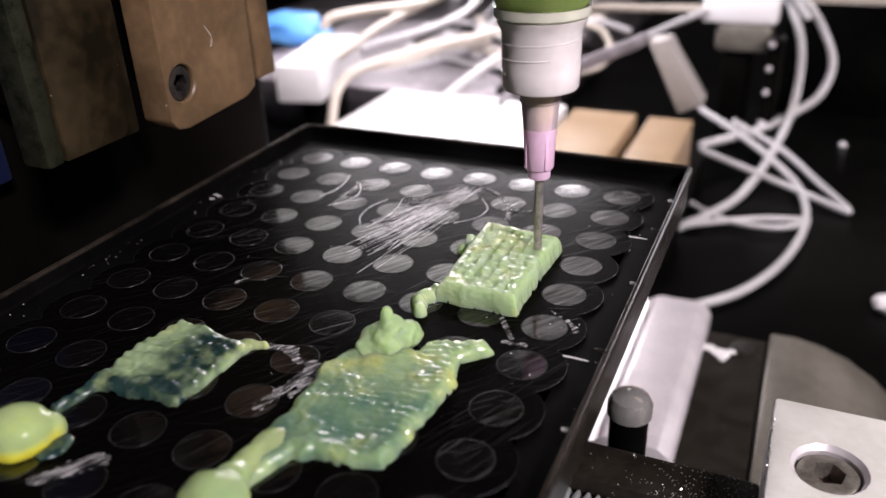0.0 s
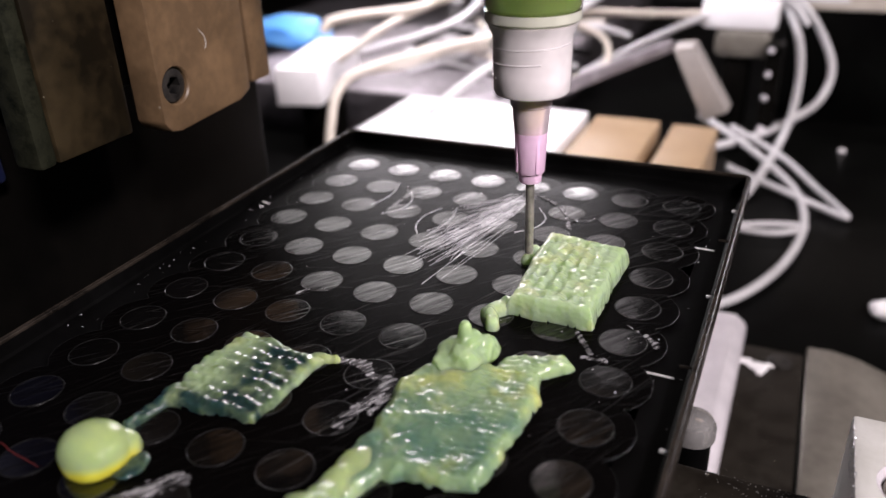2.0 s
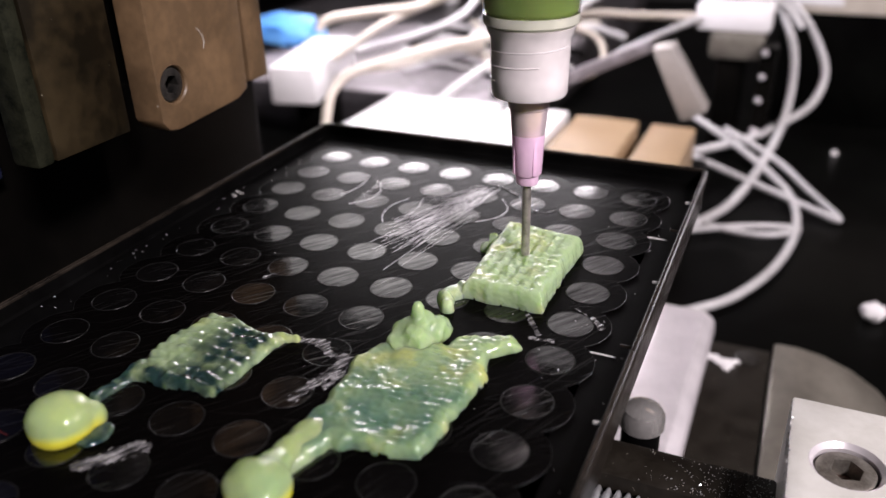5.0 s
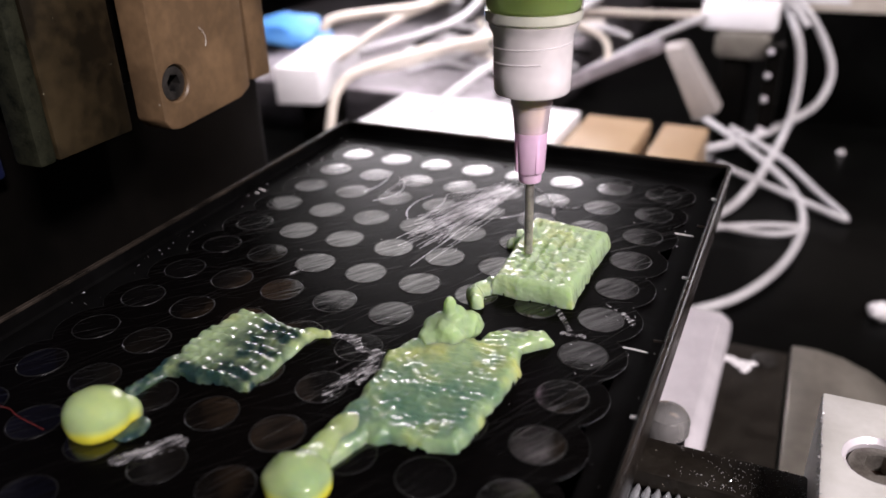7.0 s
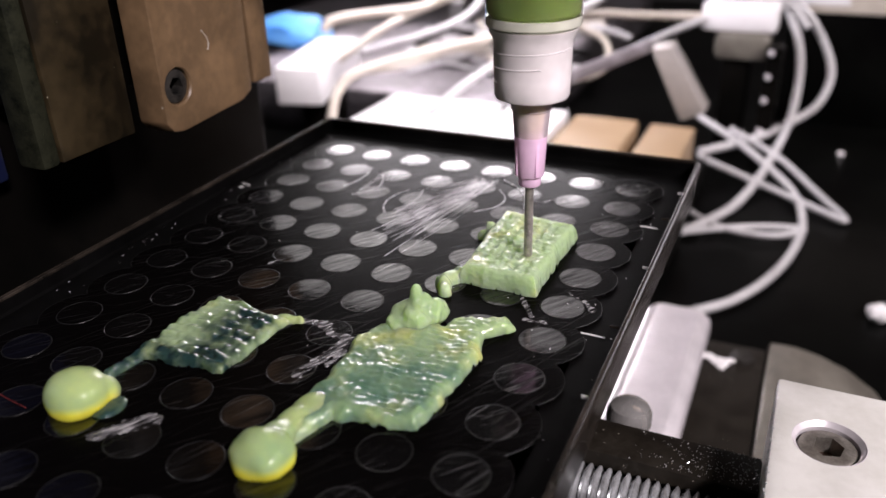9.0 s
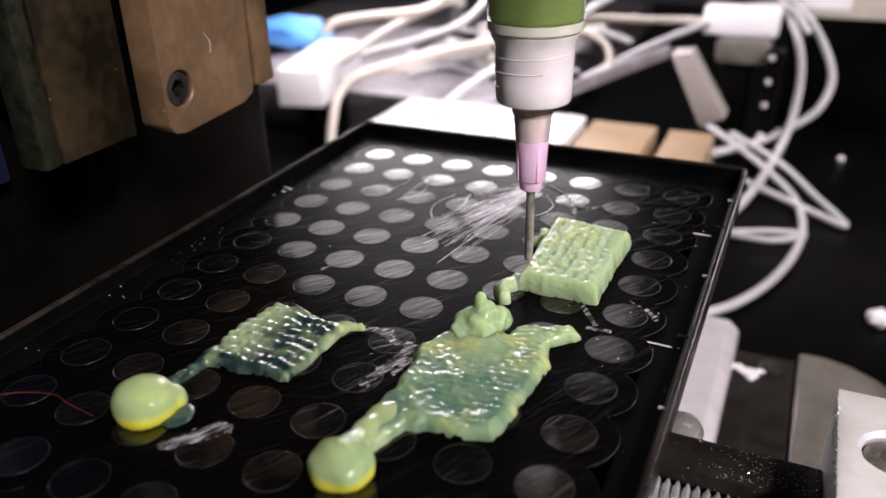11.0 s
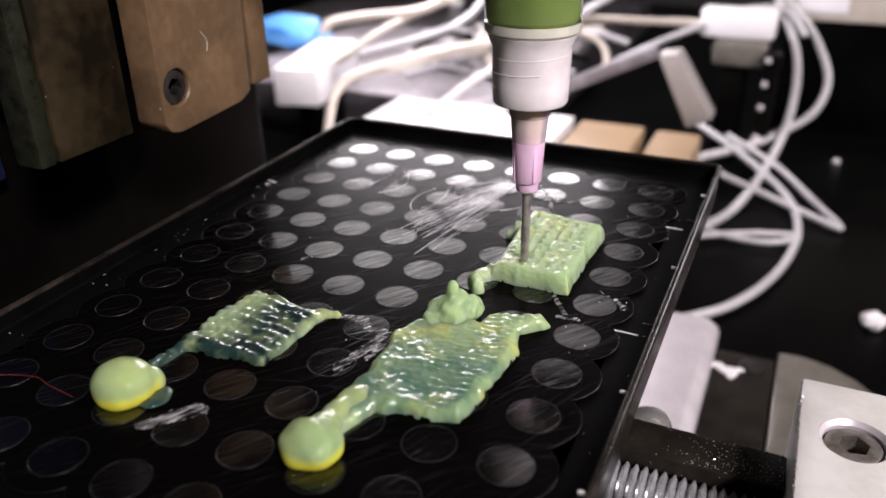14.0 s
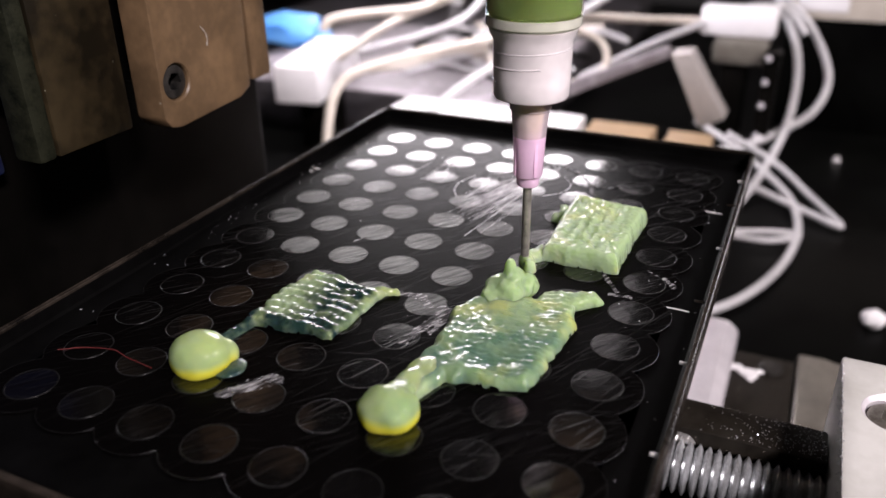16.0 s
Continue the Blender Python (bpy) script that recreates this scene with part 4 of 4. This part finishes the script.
def build_column():
    g = thing("slide_block", "tan metal slide block with a black socket screw", "machine block")
    out = [(94.3, 18.6), (95.6, 16.9), (98.0, 16.4), (114.0, 17.3), (117.0, 18.6), (118.6, 75), (94.5, 75)]
    face = Matrix.Translation((-92.6, 98.2, 24.0)) @ Matrix.Rotation(radians(90), 4, "Y")
    part("body", drill(prism(out, "x", -98.6, -92.6, 0.5), lathe([(0, -3.5), (2.95, -3.5), (2.95, -0.3), (3.4, 0.3), (3.4, 1), (0, 1)], 40, face)), M_BRASS, g)
    part("side_strip", box(-98.0, -93.2, 118.7, 124.4, 19.2, 75, 0.5), M_BRASS, g)
    part("scratch", tube([(-92.6, 105.6, 31.6), (-92.58, 106.6, 30.4), (-92.58, 106.9, 29.2), (-92.6, 106.5, 28.2)], 0.09, 6, 6, flat=0.6), M_WHITE_MARK, g, "pale curved scratch")
    socket_bolt("socket_screw", face @ Matrix.Translation((0, 0, -0.5)), 2.8, 2.6, g, M_BOLT, M_BLACK)
    p = thing("slide_plate", "tan metal back plate with a dark cast edge", "machine plate")
    # the plate's shade is in its darker tan
    part("plate", box(-106.0, -98.0, 77.6, 92.6, 17.2, 80, 0.5), M_BRASS_SHADED, p)
    part("cast_edge", box(-103.6, -98.1, 74.2, 77.5, 17.0, 80, 0.8), M_GREEN_METAL, p)
    w = thing("machine_column", "dark painted upright machine column", "machine column")
    part("body", box(-170, -125.0, 20, 161, -94.9, 90, 1.5), M_DARK, w)
    part("blue_panel", box(-124.9, -120.0, 20, 84.0, 9, 90, 0.8), M_BLUE, w, "dark blue panel")
    part("bracket", box(-124.9, -106.2, 84.5, 120.0, 22, 80, 0.6), M_DARK, w)


build_column()


# ---------------------------------------------------------------- bed carriage that rides with the plate
def build_carriage():
    c = thing("bed_carriage", "greasy black steel carriage plate under the well plate", "carriage")
    part("rail", box(-98, 2.4, 85.6, 93.6, -40, -24.0, 0.5), M_GREASE, c)
    part("plate", box(-98, 2.4, 22, 85.4, -52, -40.0, 0.6), M_DARK, c)
    part("pad", box(-92, -26, 26, 136, -24.0, -12.5, 0.6), M_DARK, c)
    RIDERS.append(c)
    k = thing("clamp_block", "matt aluminium clamp block with a worn socket bolt", "clamp block")
    m = Matrix.Translation((9.9, 90.0, -15.7))
    part("body", drill(box(2.6, 19.0, 50, 103.0, -40, -15.7, 0.5), lathe([(0, -5), (4.15, -5), (4.15, -0.7), (4.75, 0), (5.1, 0.5), (0, 0.5)], 48, m)), M_ALU_DULL, k)
    part("bolt_seat", lathe([(4.1, -2.5), (4.1, -0.65), (4.7, 0.03), (4.78, 0.0)], 48, m), M_ALU, k, "bright turned seat")
    socket_bolt("bolt", m @ Matrix.Translation((0, 0, -0.8)), 3.85, 3.2, k, M_BOLT_GREY, M_RUST)
    RIDERS.append(k)
    s = thing("threaded_rod", "bright steel threaded rod beside the carriage", "threaded rod")
    bm = bmesh.new()
    turns, seg = 40, 24
    rot = Matrix.Translation((-54.4, 82.4, -29.2)) @ Matrix.Rotation(radians(90), 4, "Y")
    pts = [(0, 0.0)]
    for q in range(turns):
        z = q * 1.42
        pts += [(3.3, z), (3.45, z + 0.14), (4.2, z + 0.56), (4.2, z + 0.78), (3.45, z + 1.24)]
    pts += [(3.3, turns * 1.42), (0, turns * 1.42)]
    lathe(pts, seg, rot, bm)
    part("rod", bm, M_SCREW, s)
    RIDERS.append(s)


build_carriage()


def build_swarf():
    """Fine bright metal chips on the carriage rail and the clamp block's edge."""
    s = thing("metal_swarf", "fine bright metal chips scattered on the carriage", "swarf")
    s["kind"] = "stuff"
    rnd, bm = random.Random(5), bmesh.new()
    for k in range(700):
        if k % 3:
            x, y, z = rnd.uniform(-16, 2.2), rnd.uniform(86, 93.4), -23.99
            if rnd.random() > (x + 18) / 18:
                continue
        else:
            x, y, z = 2.58 + abs(rnd.gauss(0, 0.12)), rnd.uniform(72, 102), -15.69 if k % 2 else rnd.uniform(-19, -15.8)
            x = x if k % 2 else 2.56
        r = rnd.uniform(0.05, 0.17)
        m = Matrix.Translation((x, y, z)) @ Euler((rnd.uniform(0, 3), rnd.uniform(0, 3), rnd.uniform(0, 6))).to_matrix().to_4x4()
        bmesh.ops.create_cube(bm, size=r, matrix=m @ Matrix.Diagonal((1.6, 1, 0.4, 1)))
    part("chips", bm, M_SCREW, s, smooth=False)
    RIDERS.append(s)


build_swarf()


# ---------------------------------------------------------------- lower slide, which moves sideways alone
def build_slide():
    p = thing("lower_slide", "greasy dark lower slide plate", "slide plate")
    part("plate", box(-140, 2.0, 120, 219, -92, -79.2, 0.8), M_GREASE, p)
    m = Matrix.Translation((-4.5, 212, -79.1))
    part("screw_head", lathe([(0, 1.2), (2.0, 1.2), (3.3, 0.9), (3.5, 0), (3.5, -0.5)], 28, m), M_BOLT, p)
    part("guard", prism([(2.4, -92), (2.4, -78.0), (9, -77.8), (16, -79), (24, -82), (32, -87), (37, -92)], "y", 150, 222, 0.6), M_GREY_PLATE, p, "curved grey guard")
    SLIDERS.append(p)
    b = thing("aluminium_bar", "pale aluminium bar with rounded edges", "metal bar")
    part("bar", prism([(-37.5, -79.1), (-37.5, -75.6), (-36.0, -73.8), (-33.2, -73.2), (-32.4, -71.8), (-30.8, -71.0), (-18.4, -71.0), (-15.6, -73.2), (-15.0, -75.0), (-15.0, -79.1)], "y", 150, 221, 0.35), M_ALU, b)
    part("end_plate", prism([(-37.0, -79.0), (-37.0, -75.8), (-32.6, -72.4), (-30.6, -71.5), (-18.6, -71.5), (-15.9, -73.6), (-15.5, -79.0)], "y", 221.1, 222.0, 0.2), M_ALU_DULL, b, "matt end plate")
    SLIDERS.append(b)
    k = thing("stop_post", "black rubber post with a shiny cap", "post")
    m = Matrix.Translation((-18.6, 107.5, 0))
    part("post", lathe([(0, -60), (3.2, -60), (3.2, -27.5), (0, -27.5)], 28, m), M_BLACK, k)
    part("cap", lathe([(3.7, -28.5), (3.7, -26.4), (3.1, -25.2), (1.8, -24.5), (0, -24.3)], 28, m), M_CHROME, k, "rounded shiny steel cap")
    part("arm", box(-60, -15.5, 104, 111, -78.9, -60.0, 0.5), M_DARK, k)
    SLIDERS.append(k)
    w = thing("white_splash", "dried white splash on the dark slide plate", "splash")

    def inside(x, y):
        return max(segment(x, y, -13.5, 209, -9.5, 206, 1.6, 2.0), segment(x, y, -10, 206, -7.5, 209, 1.2, 0.8)) + wob(x, y, 0.5, 1.4)
    gs = gel_sheet("splash", -20, -2, 198, 218, inside, lambda x, y, d: 0.3 + min(d, 0.6) * 0.5, lambda x, y, d: 0, M_WHITE, w, cell=0.5)
    gs.location.z = -0.0790
    SLIDERS.append(w)
    # row of flat bed blocks behind the plate
    for x0, x1, y0, y1 in ((-196, -136, 285, 362), (-132, -102, 285, 362), (-97, -67.5, 285, 358), (-61.5, -42.0, 285, 356)):
        t = thing("bed_block", "flat white bed block with crisp edges" if x0 < -120 else "flat tan bed block with crisp edges", "bed block", "row of bed blocks")
        part("block", box(x0, x1, y0, y1, -80, -57.5, 0.8), M_WHITE if x0 < -120 else M_TAN, t)
        SLIDERS.append(t)
    base = thing("block_tray", "dark metal tray under the bed blocks", "tray")
    part("tray", box(-235, -38, 280, 380, -92, -80.1, 0.6), M_DARK, base)
    SLIDERS.append(base)
    r = thing("bent_bracket", "bent white metal bracket beside the bed blocks", "bracket")
    part("strut", prism([(-132, -60), (-132, -53), (-68.5, -23.0), (-65.0, -27.0)], "y", 366, 372, 0.4), M_PAPER, r)
    part("leg", prism([(-66, -26), (-57.5, -24.5), (-39.5, -52.5), (-50, -58)], "y", 364, 378, 0.5), M_ALU_GREY, r)
    SLIDERS.append(r)


build_slide()


# ---------------------------------------------------------------- cables and clutter behind
def cable(points, radius, mat, label):
    c = thing("cable", label, "cable", "tangle of cables")
    part("cord", tube(points, radius), mat, c)


cable([(-22, 493, -15), (-5, 472, -43), (-2, 448, -68), (-7, 412, -84), (-17, 365, -92), (-28, 335, -92), (-40, 317, -93)], 2.0, M_CABLE, "white cable hanging in a long loop")
cable([(-17, 493, -18), (0, 492, -34), (13, 480, -56), (10, 464, -71), (-2, 443, -77), (-19, 420, -81), (-42, 396, -83)], 2.0, M_CABLE, "white cable hanging in a short loop")
cable([(-47, 424, -73), (-26, 411, -80), (-8, 397, -87), (6, 376, -92), (10, 339, -92), (4, 301, -92), (-9, 270, -92), (-26, 251, -92)], 1.7, M_CABLE, "white cable curving over the black base")
cable([(-30, 418, -76), (-4, 406, -85), (14, 386, -92), (27, 359, -93), (15, 365, -92), (-6, 378, -90), (-41, 390, -83)], 1.5, M_CABLE, "white cable folded back on itself")
cable([(-40, 317, -92), (-20, 330, -92), (-3, 338, -92), (11, 340, -92), (-2, 329, -92), (-23, 331, -92), (-40, 343, -91)], 1.3, M_CABLE, "thin white cable lying on the base")
cable([(-188, 284, -79), (-194, 294, -67), (-197, 303, -54), (-199, 314, -44), (-193, 326, -37), (-170, 353, -32), (-145, 373, -28), (-107, 401, -20), (-78, 425, -23), (-46, 448, -26)], 2.2, M_CREAM, "cream cable leading to the connector")
cable([(-156, 323, -53), (-144, 341, -42), (-132, 357, -34), (-116, 383, -23), (-91, 416, -7)], 2.0, M_CABLE, "white cable over the bed blocks")
cable([(-224, 344, -24), (-220, 348, -19), (-208, 356, -17), (-180, 370, -14), (-169, 380, -6)], 2.4, M_CREAM, "cream cable bent near the white box")
cable([(-108, 397, -25), (-96, 400, -30), (-91, 398, -38), (-94, 392, -46), (-106, 385, -49)], 1.8, M_CREAM, "cream cable curled behind the syringe")
cable([(-102, 388, -47), (-77, 413, -35), (-51, 437, -25), (-32, 461, -20), (-14, 479, -23), (-2, 478, -35)], 1.8, M_CABLE, "white cable rising behind the bracket")
cable([(-215, 365, -38), (-184, 384, -30), (-167, 397, -22), (-158, 408, -9)], 2.0, M_CABLE, "white cable over the bench mat")
cable([(-231, 367, -44), (-206, 389, -26), (-176, 410, -13)], 2.2, M_CREAM, "cream cable over the bench mat")
cable([(-201, 345, -42), (-183, 354, -40), (-164, 367, -34), (-146, 376, -33)], 1.8, M_CREAM, "cream cable beside the bed blocks")

for k in range(16):
    rnd = random.Random(40 + k)
    x, y, z = rnd.uniform(-240, -190), rnd.uniform(400, 500), rnd.uniform(-64, -40)
    turn, pts = rnd.uniform(0.1, 1.1), []
    for q in range(6):
        pts.append((x, y, max(z, -63)))
        turn += rnd.uniform(-0.55, 0.55)
        x, y, z = x + 22 * math.cos(turn), y + 22 * math.sin(turn), z + rnd.uniform(-9, 10)
    cable(pts, rnd.uniform(1.3, 2.1), rnd.choice((M_CABLE, M_CREAM, M_CABLE, M_DARK)), "cable in the tangle on the bench mat")



def build_clutter():
    b = thing("bench_mat", "pale grey bench mat under the cables", "bench mat")
    part("mat", box(-420, -138, 385, 760, -94.9, -66, 1.0), M_GREYSHEET, b)
    sh = thing("paper_sheet", "pale grey paper sheet under the cables", "paper")
    part("sheet", box(-330, -142, 386, 560, -65.95, -65.2, 0.2), M_PAPER, sh)
    w = thing("white_box", "small white plastic box", "box")
    bm = box(-25, 0, 0, 74, 0, 20, 1.2)
    bmesh.ops.rotate(bm, verts=bm.verts, matrix=Matrix.Rotation(radians(13.8), 3, "Z"))
    bmesh.ops.translate(bm, verts=bm.verts, vec=(-230, 346, -63.5))
    part("case", bm, M_WHITE, w)
    part("foot", box(-254, -238, 362, 384, -94.9, -63.6, 0.6), M_DARK, w)
    u = thing("blue_bag", "bright blue plastic bag", "bag")
    bm = bmesh.new()
    blob(bm, (-331, 470, -55), (28, 18, 11.5), 0.3, 3, flat=-65.1)
    part("bag", bm, M_BLUECLOTH, u)
    c = thing("connector", "cream plastic cable connector", "connector")
    part("shell", box(-53, -16, 436, 452, -31, -17, 2), M_WHITE, c)
    part("boot", box(-45, -18, 434, 448, -45, -31.2, 3), M_GREY_PLATE, c)
    part("stalk", box(-40, -26, 438, 450, -94.9, -45.2, 1), M_DARK, c)
    for z in (-38, -50, -62, -78):
        bm = lathe([(0, 1.5), (1.1, 1.1), (1.6, 0)], 20, Matrix.Translation((-16.5, 425, z)) @ Matrix.Rotation(radians(90), 4, "X"))
        part("screw", bm, M_ALU, c, "pale round screw")
    d = thing("black_cabinet", "plain black enclosure panel", "cabinet")
    part("panel", box(-15.0, 240, 505, 535, -94.9, -31.6, 0.8), M_FLOOR, d)
    part("post", box(-19.0, -11, 427, 440, -94.9, -36, 0.6), M_DARK, d)
    n = thing("loose_screw", "small pale screw head on the black base", "screw")
    part("head", lathe([(0, 1.6), (1.3, 1.2), (1.9, 0), (1.9, -0.4)], 20, Matrix.Translation((24.7, 452, -94.6))), M_WHITE, n)
    e = thing("cream_box", "cream coloured box standing on the cabinet", "box")
    part("board", box(-18, 240, 504, 534, -31.5, 6, 1), M_CREAM, e)
    part("label_strip", box(-9, 17, 503.2, 503.9, -27, -15, 0.2), M_WHITE, e, "bright white label strip")
    f = thing("white_scrap", "scrap of white plastic on the base", "scrap")
    bm = bmesh.new()
    blob(bm, (38, 279, -92.5), (4.2, 4.6, 3.0), 0.3, 5)
    part("scrap", bm, M_WHITE, f)
    l = thing("work_lamp", "white hooded work lamp with a glowing front on a stand", "lamp")
    part("housing", box(-435, -145, 630, 665, 210.2, 216, 1.0), M_WHITE, l)
    part("diffuser", box(-429, -150, 647, 650, 90, 209, 0.5), M_GLOW, l, "glowing white lamp front")
    part("back", box(-435, -145, 650.5, 660, 86, 210, 1.0), M_WHITE, l)
    # unseen panel added above the lamp front to haze the middle wells
    part("haze_panel", box(-600, -110, 652, 656, 216.5, 440, 0.5), M_GLOW_SOFT, l, "unseen dim glowing panel added for the wells to mirror as grey haze")
    part("stand", box(-295, -285, 660.5, 670, -65.9, 430, 1), M_WHITE, l)


build_clutter()


# ---------------------------------------------------------------- motion
# the print head's raster, as corners of the bed's way: seconds, millimetres x and y
WAY = [
    (0.00, 0.0, -0.35), (1.74, 11.35, -0.35), (2.03, 11.35, 1.45), (3.88, -0.75, 1.45), (4.17, -0.75, 3.45), (6.13, 11.35, 3.45),
    (6.42, 11.35, 5.60), (8.28, -0.80, 5.60), (8.60, -0.80, 7.60), (10.50, 11.35, 7.60), (10.79, 11.35, 9.80), (12.67, -0.75, 9.80),
    (12.96, -0.75, 11.60), (14.85, 11.25, 11.60), (16.00, 11.25, 19.10),
]


def motions():
    times = [k / 10 for k in range(161)]
    xs = np.interp(times, [w[0] for w in WAY], [w[1] for w in WAY])
    ys = np.interp(times, [w[0] for w in WAY], [w[2] for w in WAY])
    for ob in RIDERS:
        home = ob.location.copy()
        walk(ob, [(t, pose(home.x + x / 1000, home.y + y / 1000, home.z)) for t, x, y in zip(times, xs, ys)])
    for ob in SLIDERS:
        home = ob.location.copy()
        walk(ob, [(t, pose(home.x + x / 1000, home.y, home.z)) for t, x in zip(times, xs)])


motions()
